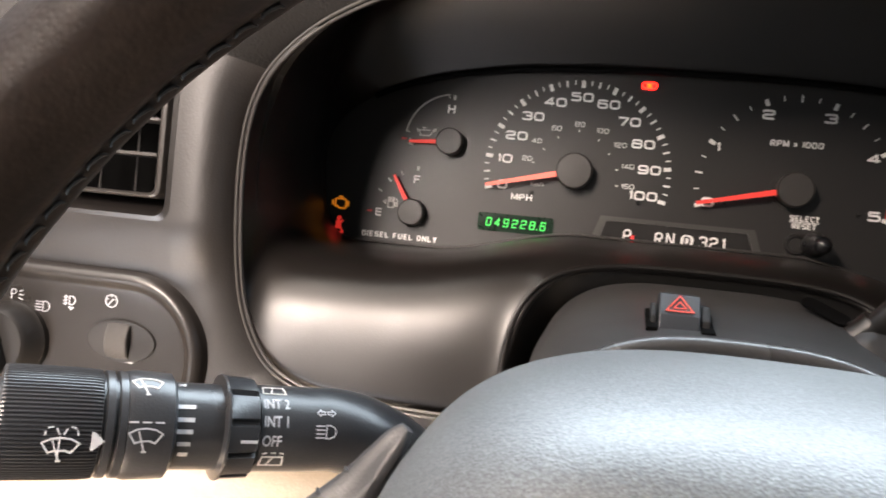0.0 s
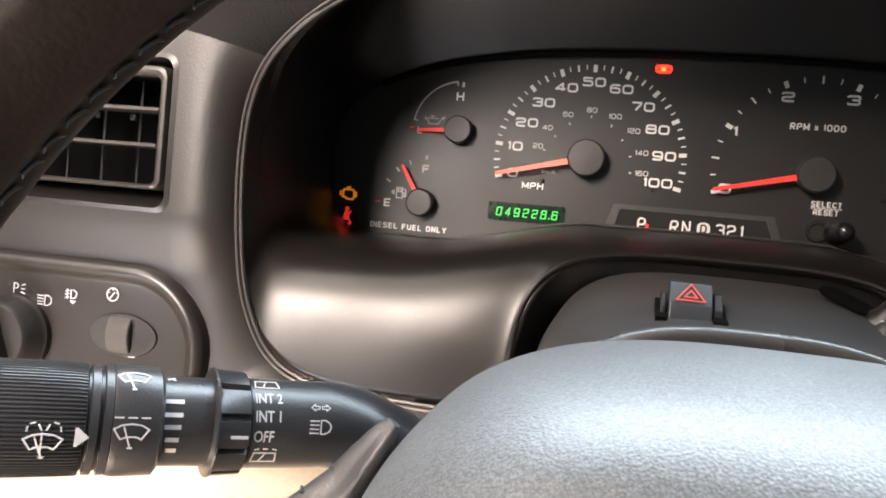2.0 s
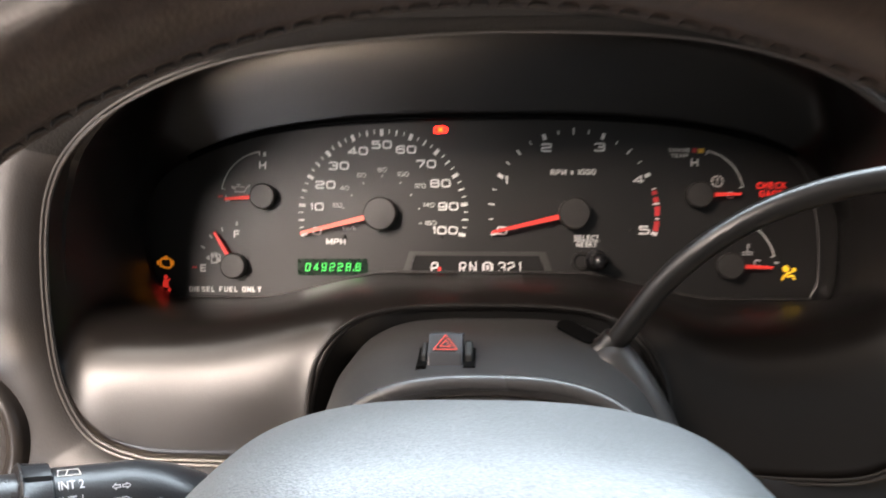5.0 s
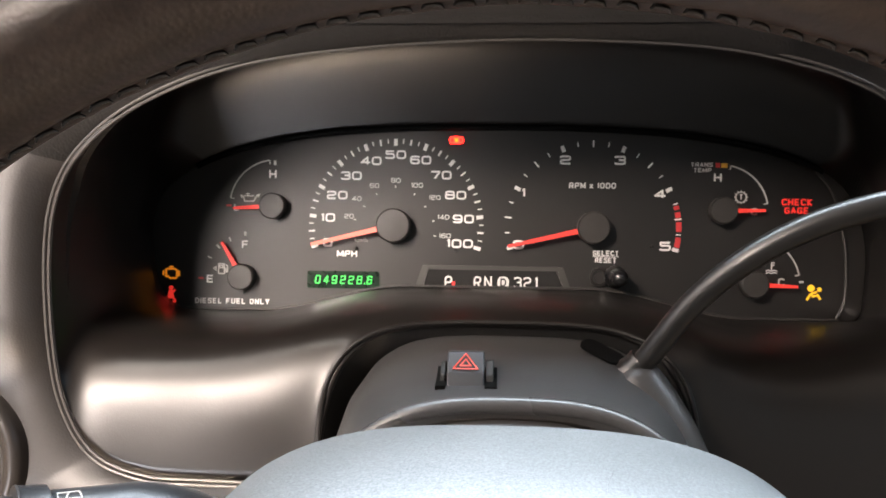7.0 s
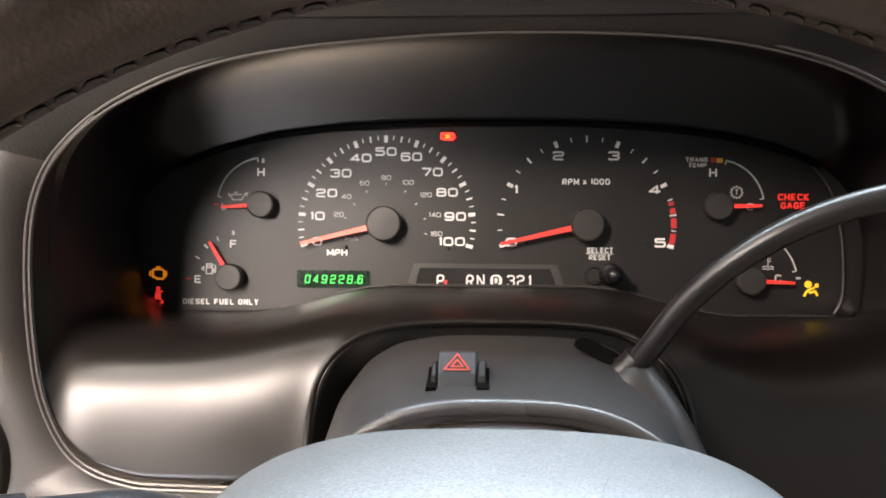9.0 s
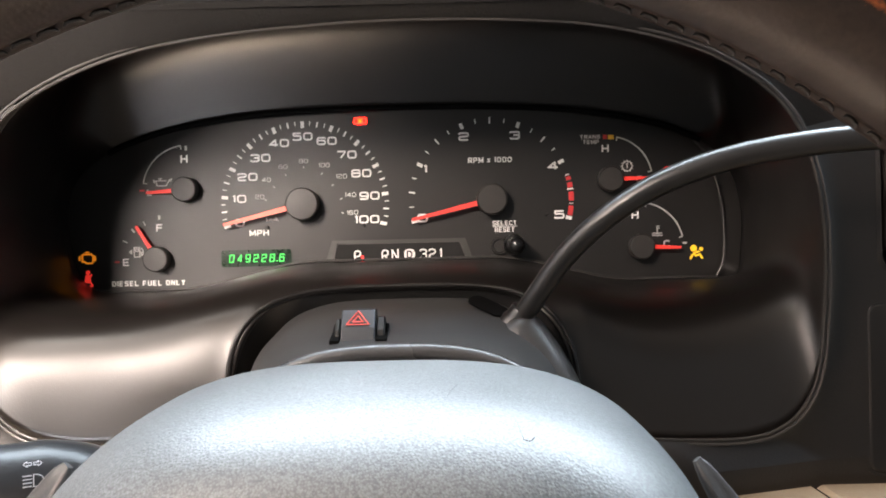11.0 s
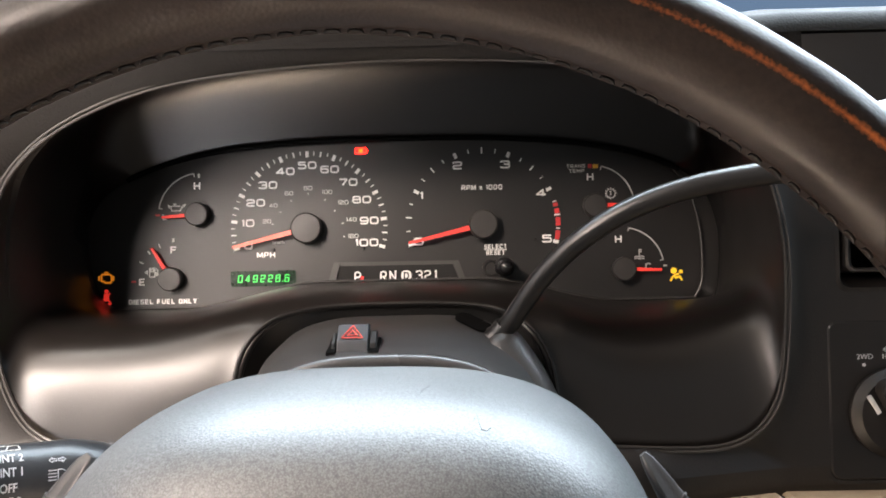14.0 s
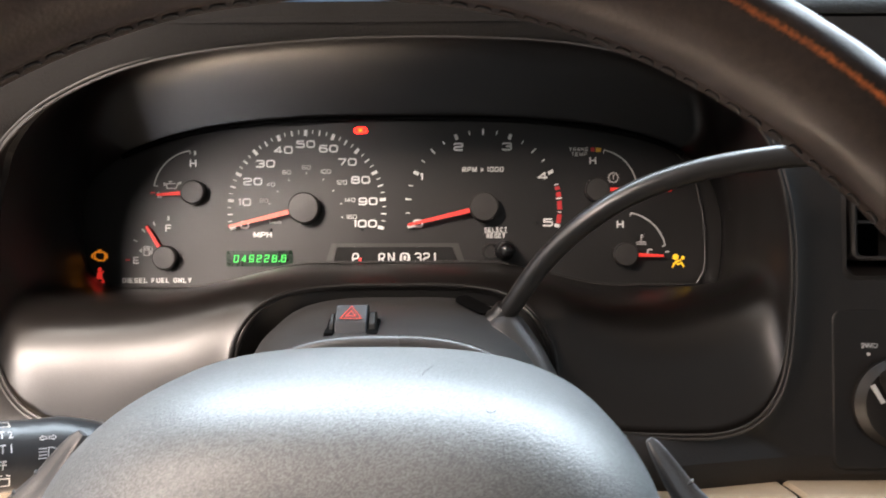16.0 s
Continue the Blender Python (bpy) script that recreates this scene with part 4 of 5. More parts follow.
# lens foot along the face's lower edge
foot = [(x, FACE_Y - 0.0060, face_bottom(x) + 0.0010) for x in np.linspace(-0.128, 0.248, 90)]
side = spline([(0.2480, FACE_Y - 0.0035, 1.1945), (0.2525, FACE_Y - 0.0035, 1.2060), (0.2520, FACE_Y - 0.0035, 1.2350), (0.2460, FACE_Y - 0.0035, 1.2620), (0.2360, FACE_Y - 0.0035, 1.2760)], 40, closed=False)
brow = sorted((p for p in (face_edge(x, z) for x, z in BEZ) if p[1] > 1.262 and -0.118 < p[0] < 0.240), key=lambda p: p[0])
# Added near-black tube that draws the shadow line between hood and face.
part("brow_shadow_line", tube([(x, FACE_Y - 0.0040, z - 0.0008) for x, z in brow], 0.0017, 8), BLACK, cluster, "near-black tube standing in for the shadow line above the gauge face")
part("lens_edge", tube(side, 0.0008, 8), KNOB, cluster)
part("lens_edge", tube(foot, 0.0008, 8), KNOB, cluster, "clear lens edge catching light")

# odometer
odo = part("odometer", prism(rounded(0.0424, 0.0100, 0.0012, 4), on_face(-0.0297, 1.2112, 0.0002), 0.0004), GLASSY, cluster, "dark odometer window")
for k, ch in enumerate("0492286"):
    lean = Matrix.Identity(4)
    lean[0][1] = 0.12
    part("digit", numeral(ch, pose(-0.0446 + 0.00490 * k + (0.0010 if k == 6 else 0), FACE_Y - 0.0007, 1.2112, 90) @ lean, 0.0048, 0.0030, 0.00058, 0.08), LIT_GREEN, odo, "lit green seven-segment digit")
part("decimal_point", block(on_face(-0.0171, 1.2093, 0.0008), 0.0008, 0.0008, 0.0002), LIT_GREEN, odo, smooth=False)

# gear range indicator
fm = pose(0, FACE_Y - 0.0002, 0, 90)
bm = prism([(0.0112, 1.2040), (0.0166, 1.2206), (0.0206, 1.2206), (0.0160, 1.2040)], fm, 0.0012)
prism([(0.0166, 1.2206), (0.0172, 1.2182), (0.0950, 1.2180), (0.0972, 1.2204)], fm, 0.0009, bm)
prism([(0.0930, 1.2200), (0.0972, 1.2204), (0.1030, 1.2040), (0.0990, 1.2040)], fm, 0.0010, bm)
fr = part("gear_indicator", bm, INDICATOR, cluster, "raised grey gear indicator frame", smooth=False)
part("indicator_window", prism([(0.0160, 1.2040), (0.0204, 1.2180), (0.0930, 1.2180), (0.0990, 1.2040)], fm, 0.0003), VOID, fr, smooth=False)
for ch, x in (("P", 0.0317), ("R", 0.0484), ("N", 0.0545), ("3", 0.0716), ("2", 0.0770), ("1", 0.0820)):
    part("range_letter", numeral(ch, pose(x, FACE_Y - 0.0008, 1.2112, 90), 0.0066, 0.0044, 0.00095), WHITE, fr)
dm = pose(0.0632, FACE_Y - 0.0006, 1.2112, 90)
part("overdrive_ring", prism(rounded(0.0066, 0.0066, 0.0026, 6), dm, 0.0003), WHITE, fr)
part("range_letter", numeral("D", dm @ pose(0, 0, 0.0005), 0.0046, 0.0034, 0.0008), VOID, fr)
part("range_pointer", block(pose(0.0346, FACE_Y - 0.0009, 1.2092, 90), 0.0017, 0.0042, 0.0003), LIT_RED, fr, "orange-red range pointer", smooth=False)


def lamp_symbol(name, x, z, paths, width, mat, label, s=0.001, solids=()):
    m = on_face(x, z, 0.0004) @ Matrix.Diagonal((s, s, 1, 1))
    bm = strokes(paths, width, m, 0.0002)
    for o in solids:
        prism(o, m, 0.0002, bm)
    return part(name, bm, mat, cluster, label, smooth=False)


lamp_symbol("seat_belt_lamp", -0.1325, 1.2010, [[(-2.6, -3.2), (2.6, 2.6)], [(-3, -4), (-1, -1.5)], [(3, -4), (1, -1.5)], [(-3, -4.2), (-1, -4.2)], [(1, -4.2), (3, -4.2)]], 0.9, LIT_RED, "lit red seat belt warning lamp", 0.00105, [circle(1.3, 0.2, 3.6, 12), [(-1.9, -2.4), (1.9, -2.4), (1.4, 2.2), (-1.2, 2.2)]])
lamp_symbol("engine_lamp", -0.1325, 1.2135, [[(-3, 1.8), (-3, -2), (-1.6, -2), (-0.6, -3), (3, -3), (3.6, -2), (3.6, 1.4), (2.4, 2.4), (-2.4, 2.4), (-3, 1.8)], [(-1, 3.6), (1.4, 3.6)], [(-4.6, -1.4), (-4.6, 1.4)], [(4.8, -1.8), (4.8, 1.4)]], 1.1, LIT_ORANGE, "lit orange engine warning lamp", 0.0010)
lamp_symbol("theft_lamp", 0.0352, 1.2928, [[(-4, -1.6), (-4.6, 0), (-4, 1.6), (-2, 1.9), (2, 1.9), (4, 1.6), (4.6, 0), (4, -1.6), (2, -1.9), (-2, -1.9), (-4, -1.6)], [(-2, -1.9), (-1.6, 0), (-2, 1.9)], [(2, -1.9), (1.6, 0), (2, 1.9)]], 0.9, LIT_BRIGHT, "lit red car-shaped anti-theft lamp", 0.00082, [])
lamp_symbol("theft_lamp_core", 0.0352, 1.2928, [], 0.7, LIT_YELLOW, "bright amber core of the lamp", 0.00082, [rounded(4.2, 2.6, 0.9, 4)])
lamp_symbol("airbag_lamp", 0.2370, 1.2085, [[(-2.2, -0.6), (-0.6, -2.4), (2.2, -1.6), (3.6, -4.2)], [(-2.4, -1.4), (-4.2, -4.6)], [(-1.4, -0.6), (1.8, 0.4)]], 1.2, LIT_YELLOW, "lit yellow airbag warning lamp", 0.00095, [circle(2.1, -1.8, 2.4, 16), circle(1.3, 3.0, 1.8, 10)])
part("check_gauge_lettering", numeral("CHECK", on_face(0.2270, 1.2590, 0.0004), 0.0037, 0.00287, 0.00074), LIT_RED, cluster, "lit red warning words")
part("check_gauge_lettering", numeral("GAGE", on_face(0.2268, 1.2543, 0.0004), 0.0037, 0.00287, 0.00074), LIT_RED, cluster, "lit red warning words")


# ---- steering column ----
COL_X = 0.0655
column = thing("steering_column", "dark plastic steering column shroud with hazard switch", "steering column", at=(COL_X, 0.30, 1.15))


def shroud_row(y, top, half, n=2.9, drop=0.075):
    """Half a rounded section of the shroud, over the column's axis."""
    row = []
    for k in range(81):
        u = k / 40 - 1
        c = math.sin(math.pi / 2 * math.copysign(abs(u) ** (n / 2), u))
        row.append((COL_X + half * math.copysign(abs(c) ** (2 / n), c), y, top - drop + drop * math.sqrt(max(0.0, 1 - c * c)) ** (2 / n)))
    return row


prof = [(0.42, 1.186, 0.064), (0.385, 1.1895, 0.066), (0.36, 1.1910, 0.068), (0.335, 1.1910, 0.0705), (0.312, 1.1870, 0.0725), (0.292, 1.1800, 0.0732), (0.276, 1.1770, 0.0730), (0.266, 1.1765, 0.0722), (0.2580, 1.1772, 0.0712), (0.2545, 1.1783, 0.0706), (0.2520, 1.1778, 0.0694), (0.2512, 1.1760, 0.0680), (0.2525, 1.1730, 0.0655)]
rows = []
for y, top, half in prof:
    n = 3.9 - 1.1 * min(1.0, max(0.0, (0.300 - y) / 0.04))
    r = shroud_row(y, top, half, n)
    rows.append([(r[0][0] - 0.008, y, top - 0.13)] + r + [(r[-1][0] + 0.008, y, top - 0.13)])
bm, _ = grid(rows)
part("shroud", bm, SHROUD, column)
ridge = [Vector(p) + Vector((0, -0.0004, -0.0008)) for p in shroud_row(0.2538, 1.1780, 0.0700, 2.8)]
part("ridge_lip", tube(ridge, 0.0030, 14), RIDGE, column, "rounded lip along the shroud's edge")
rows = []
for y, top, half in ((0.2540, 1.1722, 0.0660), (0.240, 1.1712, 0.0655), (0.225, 1.1690, 0.0645), (0.200, 1.160, 0.062)):
    rows.append(shroud_row(y, top, half, 2.5))
bm, _ = grid(rows)
part("front_collar", bm, SHROUD, column, "grey collar behind the steering wheel")


def hazard_switch():
    x0, x1 = 0.0410, 0.0552
    side = pose(0, 0, 0, 90, 0, 90)                      # x to the windscreen, y up, z to the right

    def bar(a, b, outline, bm=None):
        return prism(outline, side @ pose(0, 0, a), b - a, bm)

    # Solid near-black bars flush with the shroud give the shade of the recess.
    well = [(0.2812, 1.1725), (0.2985, 1.1745), (0.2985, 1.1836), (0.2920, 1.1806), (0.2812, 1.1786)]
    bm = bar(x0 - 0.0042, x0 - 0.0003, well)
    base = part("hazard_switch", bar(x1 + 0.0003, x1 + 0.0050, well, bm), BLACK, column, "near-black bars standing in for the shaded recess beside the button", smooth=False)
    for a, b, up in ((x0 - 0.0026, x0 - 0.0006, 0.0), (x1 + 0.0006, x1 + 0.0036, 0.0008)):
        part("guide_cheek", bar(a, b, [(0.2862, 1.176), (0.2970, 1.178), (0.2970, 1.1862 + up), (0.2930, 1.1862 + up), (0.2872, 1.1822)]), RUBBER, base, smooth=False, bevel=0.0006)
    part("button", bar(x0, x1, [(0.2828, 1.1740), (0.2985, 1.1760), (0.2985, 1.1902), (0.2922, 1.1902), (0.2858, 1.1832)]), HAZ, base, "dark blue-grey button", smooth=False, bevel=0.0007)
    tm = pose((x0 + x1) / 2, 0.2889, 1.18685, 47.6) @ pose(0, 0, 0.0001)
    part("triangle_mark", strokes([[(-0.0047, -0.0034), (0.0047, -0.0034), (0, 0.0036), (-0.0047, -0.0034)], [(-0.0021, -0.0020), (0.0021, -0.0020), (0, 0.0010), (-0.0021, -0.0020)]], 0.00036, tm, 0.0004), material("triangle_print", (0.85, 0.10, 0.07), 0.5), base, "red printed double triangle")


hazard_switch()

# gear lever
lever = thing("gear_lever", "satin black curved column gear lever with dark collar", "gear lever", at=(0.12, 0.305, 1.18))
rod = spline([(0.1145, 0.3120, 1.1800), (0.1215, 0.3060, 1.1895), (0.1355, 0.3000, 1.2095), (0.1530, 0.2930, 1.2265), (0.1745, 0.2870, 1.2398), (0.2000, 0.2820, 1.2485), (0.2310, 0.2780, 1.2535), (0.2630, 0.2740, 1.2555), (0.2960, 0.2700, 1.2560)], 70, closed=False)
part("rod", tube(rod, [0.0048 + 0.0006 * (k / 69) for k in range(70)], 20), LEVER, lever)
ax = (Vector(rod[9]) - Vector(rod[0])).normalized()
cm = Matrix.Translation(rod[0]) @ ax.to_track_quat("Z", "Y").to_matrix().to_4x4()
part("collar", lathe([(0.0100, -0.018), (0.0088, -0.006), (0.0074, 0.001), (0.0066, 0.0030), (0.0062, 0.0040), (0.0061, 0.0082), (0.0058, 0.0088), (0.0048, 0.0090)], cm, 32), LEVER, lever)
# Thin near-black slab on the shroud, drawn in place of the slot's shaded hollow.
part("slot_shade_patch", prism(rounded(0.019, 0.0100, 0.004, 5), pose(0.1035, 0.3170, 1.1880, 14, 22, -32), 0.0010), BLACK, lever, smooth=False)
knob_at = Matrix.Translation(Vector(rod[-11]) + Vector((0, 0, 0.006))) @ Vector((0.96, -0.10, 0.20)).normalized().to_track_quat("Z", "Y").to_matrix().to_4x4()
knob = part("knob", lathe([(0.0052, -0.004), (0.0120, -0.002), (0.0165, 0.003), (0.0182, 0.011), (0.0186, 0.026), (0.0180, 0.040), (0.0150, 0.047), (0.0, 0.049)], knob_at, 40), GREYKNOB, lever, "pale grey moulded lever knob")
part("knob_band", lathe([(0.0170, 0.0140), (0.0186, 0.0142), (0.0189, 0.0155), (0.0186, 0.0168), (0.0170, 0.0170)], knob_at, 40), LEVER, knob)
# housing that swells down the shroud's shoulder
boss = spline([(0.1105, 0.3160, 1.1800), (0.1170, 0.3110, 1.1740), (0.1270, 0.3040, 1.1580), (0.1360, 0.2980, 1.1360)], 24, closed=False)
part("shoulder_boss", tube(boss, [0.0125 * min(1.0, 0.35 + k / 5) for k in range(24)], 24), SHROUD, column)


# ---- wiper and indicator stalk ----
def stalk():
    s = thing("control_stalk", "black wiper and indicator stalk with white symbols", "stalk", at=(-0.06, 0.245, 1.138))
    base = Vector((-0.060, 0.245, 1.1360))
    d = Vector((-0.7804, -0.6253, 0.052)).normalized()
    out = d.cross(Vector((0, 0, 1))).normalized()         # towards the driver
    up = out.cross(d).normalized()
    if up.z < 0:
        up = -up
    m = Matrix((( -d.x, up.x, 0, base.x), (-d.y, up.y, 0, base.y), (-d.z, up.z, 0, base.z), (0, 0, 0, 1)))
    nrm = Vector((-d.x, -d.y, -d.z)).cross(up)
    for i in range(3):
        m[i][2] = nrm[i]
    # m: x towards the column, y up, z out of the stalk's front
    turn = m @ Matrix(((0, 0, -1, 0), (1, 0, 0, 0), (0, -1, 0, 0), (0, 0, 0, 1)))   # z along the stalk to its tip

    def ring(profile, name, mat=STALK, label="", seg=48, parent=s):
        return part(name, lathe(profile, turn, seg), mat, parent, label)

    ring([(0.0, 0.0288), (0.0128, 0.0288), (0.0128, 0.0560), (0.0, 0.0560)], "neck")
    # grooved twist ring
    bm = bmesh.new()
    rows = []
    for h, r in ((0.0294, 0.0138), (0.0300, 0.0152), (0.0380, 0.0156), (0.0388, 0.0160), (0.0394, 0.0158), (0.0398, 0.0128)):
        row = []
        for k in range(120):
            a = math.tau * k / 120
            q = (k % 12)
            dip = 0.0016 if q in (0, 1) and 0.029 < h < 0.0384 else 0.0
            row.append(turn @ Vector(((r - dip) * math.cos(a), (r - dip) * math.sin(a), h)))
        rows.append(row)
    _, vs = grid(rows, True, False, bm)
    bm.faces.new(vs[0]), bm.faces.new(vs[-1])
    tw = part("twist_ring", bm, STALK, s, "grooved twist ring")
    ring([(0.0, 0.0535), (0.0138, 0.0535), (0.0153, 0.0545), (0.0157, 0.0650), (0.0152, 0.0668), (0.0, 0.0668)], "band")
    ring([(0.0, 0.0660), (0.0140, 0.0660), (0.0140, 0.0668), (0.0152, 0.0670), (0.0152, 0.0690), (0.0140, 0.0693), (0.0140, 0.0701), (0.0152, 0.0704), (0.0152, 0.0724), (0.0140, 0.0727), (0.0140, 0.0733), (0.0, 0.0738)], "groove_ring")
    # ribbed end knob with a smooth label field
    bm = bmesh.new()
    rows = []
    for h, r in ((0.0734, 0.0140), (0.0736, 0.0152), (0.0760, 0.0155), (0.0860, 0.0157), (0.0975, 0.0157), (0.0985, 0.0152), (0.0990, 0.0128)):
        row = []
        for k in range(336):
            a = math.tau * k / 336
            front = abs(math.degrees(math.atan2(math.sin(a - 1.5), math.cos(a - 1.5)))) < 30 and h < 0.0890
            dip = 0.00055 if k % 4 < 2 and 0.0735 < h < 0.098 and not front else 0.0
            row.append(turn @ Vector(((r - dip) * math.cos(a), (r - dip) * math.sin(a), h)))
        rows.append(row)
    _, vs = grid(rows, True, False, bm)
    bm.faces.new(vs[0]), bm.faces.new(vs[-1])
    part("end_knob", bm, STALK, s, "finely ribbed end knob", smooth=False)
    ring([(0.0, 0.0985), (0.0120, 0.0985), (0.0120, 0.1035), (0.0110, 0.1050), (0.0, 0.1052)], "end_button")
    # arm that bends down into the column
    pts = [turn @ Vector((0, 0, h)) for h in (0.0290, 0.020, 0.010, 0.001)]
    pts += [base + Vector(v) for v in ((0.0085, 0.0068, -0.0032), (0.0170, 0.0155, -0.0090), (0.0260, 0.0260, -0.0175), (0.0350, 0.0380, -0.0290))]
    path = spline([tuple(p) for p in pts], 40, closed=False)
    part("arm", tube(path, [0.0133] * 16 + [0.0133 - 0.00012 * k for k in range(24)], 32), STALK, s)

    def lead(u):
        return 0.0034 if u < 0.050 else 0.0020 if u < 0.065 else 0.0002

    def printed(name, paths, u, v, size, r, width=0.8, mat=ICON):
        """Marks wrapped on the barrel: u along the stalk to its tip, v turned up round it in degrees."""
        bm = bmesh.new()
        for path in paths:
            dense = []
            for a, b in zip(path, path[1:]):
                for q in range(4):
                    dense.append((a[0] + (b[0] - a[0]) * q / 4, a[1] + (b[1] - a[1]) * q / 4))
            dense.append(path[-1])
            rise = 0
            for a, b in zip(dense, dense[1:]):
                e = (Vector(b) - Vector(a))
                if e.length < 1e-6:
                    continue
                e.normalize()
                w = Vector((-e.y, e.x)) * width / 2
                e = e * width * 0.3
                q4 = (Vector(a) - e - w, Vector(b) + e - w, Vector(b) + e + w, Vector(a) - e + w)
                lo, hi = [], []
                rise = (rise + 1) % 12
                for p in q4:
                    ang = radians(v + 11) + p.y * size / r
                    for lst, rr in ((lo, r - 0.0002), (hi, r + 0.00015 + rise * 5e-6)):
                        lst.append(bm.verts.new(m @ Vector((-u - lead(u) + p.x * size, rr * math.sin(ang), rr * math.cos(ang)))))
                bm.faces.new(hi), bm.faces.new(lo[::-1])
                for i in range(4):
                    bm.faces.new((lo[i], lo[(i + 1) % 4], hi[(i + 1) % 4], hi[i]))
        return part(name, bm, mat, s, smooth=False)

    def wrapped(text, u, v, height, r, wide=0.8):
        me = letters(text, Matrix(), height, wide, 0.00004, 0.0003)
        for vert in me.vertices:
            ang = radians(v + 14) + vert.co.y / r
            rr = r + (0.0002 if vert.co.z > 0 else -0.0002)
            vert.co = m @ Vector((-u - lead(u) + vert.co.x, rr * math.sin(ang), rr * math.cos(ang)))
        return part("lettering", me, ICON, s)

    R = 0.0133
    for txt, v in (("INT 2", 32), ("INT 1", 8), ("OFF", -17)):
        wrapped(txt, 0.0208 if txt != "OFF" else 0.0220, v, 0.0033, R, 0.74)
    arrows = [[(-4.6, 0), (-2.8, 1.6), (-2.8, 0.7), (-0.6, 0.7), (-0.6, -0.7), (-2.8, -0.7), (-2.8, -1.6), (-4.6, 0)], [(4.6, 0), (2.8, 1.6), (2.8, 0.7), (0.6, 0.7), (0.6, -0.7), (2.8, -0.7), (2.8, -1.6), (4.6, 0)]]
    printed("indicator_symbol", arrows, 0.0050, 25, 0.00064, R, 0.42)
    beam = [[(0, -3), (0, 3), (2, 3), (4.2, 1.8), (4.8, 0), (4.2, -1.8), (2, -3), (0, -3)]] + [[(-5, z), (-1, z)] for z in (-2.7, -0.9, 0.9, 2.7)]
    printed("beam_symbol", beam, 0.0050, 0, 0.00066, R, 0.55)
    rear = [[(-4.5, -2.5), (-4, 2), (4, 2), (4.5, -2.5), (-4.5, -2.5)], [(-1.5, -2.2), (0, 1.5)], [(-4, 3.4), (-2.6, 3.8)], [(-0.8, 3.8), (0.8, 3.8)], [(2.6, 3.8), (4, 3.4)]]
    printed("rear_washer_symbol", rear, 0.0208, -43, 0.0008, R, 0.45, GREYP)
    printed("rear_wiper_symbol", rear[:2], 0.0208, 62, 0.0008, R, 0.4, GREYP)
    printed("ring_mark", [[(-2.2, 0), (2.2, 0)]], 0.0295, -12, 0.001, 0.0156, 0.8)
    wiper = [[(-5, 2), (-2.8, 3.2), (0, 3.6), (2.8, 3.2), (5, 2), (3.0, -1.0), (1.4, -0.3), (-1.4, -0.3), (-3.0, -1.0), (-5, 2)], [(0, -3.6), (-2.2, 2.6)], [(-0.6, -3.8), (0.6, -3.8)]]
    dash_line = [[(-5, 5.4), (-2.6, 5.4)], [(-1.2, 5.4), (1.2, 5.4)], [(2.6, 5.4), (5, 5.4)]]
    printed("wiper_symbol", wiper + dash_line, 0.0600, -12, 0.00090, 0.0156, 0.45)
    printed("wiper_symbol", wiper, 0.0600, 47, 0.00085, 0.0156, 0.45, GREYP)
    spray = [[(-0.4, 3.8), (-0.4, -2)], [(-0.6, 4.6), (-1.4, 6.2)], [(-2.4, 6.8), (-3.6, 6.4)], [(-4.2, 5.6), (-4.4, 4.4)], [(0.6, 4.6), (1.4, 6.2)], [(2.4, 6.8), (3.6, 6.4)], [(4.2, 5.6), (4.4, 4.4)]]
    printed("washer_symbol", wiper + spray, 0.0830, -23, 0.00092, 0.0157, 0.48)
    printed("arrow_mark", [[(-0.8, -1.5 + 0.25 * k), (0.9 - 0.28 * abs(k - 6), -1.5 + 0.25 * k)] for k in range(1, 12)], 0.0740, -14, 0.0018, 0.0156, 0.30)
    for k, (w, v) in enumerate(((5.4, 28), (4.8, 11), (3.9, -4), (3.0, -20), (2.0, -35))):
        printed("delay_mark", [[(-w / 2, 0), (w / 2, 0)]], 0.0480 - 0.0002 * (5.4 - w), v, 0.001, 0.0128, 1.2, ICON if k < 4 else GREYP)
    printed("delay_arrow", [[(-1.0, 0), (0, 0.8), (1.0, 0)], [(-1.0, 1.4), (0, 0.8), (1.0, 1.4)]], 0.0480, 66, 0.001, 0.0128, 0.5)


stalk()

# ---- steering wheel ----
WX, WZ, RIM_Y, TILT_W = 0.0650, 1.0990, 0.131, 4.0
wheel = thing("steering_wheel", "leather-wrapped steering wheel with grey grained airbag cover", "steering wheel", at=(WX, 0.16, WZ))
WM = pose(WX, RIM_Y - 0.178 * math.sin(radians(TILT_W)), WZ, 90 - TILT_W)   # x right, y up the wheel, z to the driver
RIM_R, RIM_T = 0.1923, 0.0142
bm = bmesh.new()
rows = []
wear = []
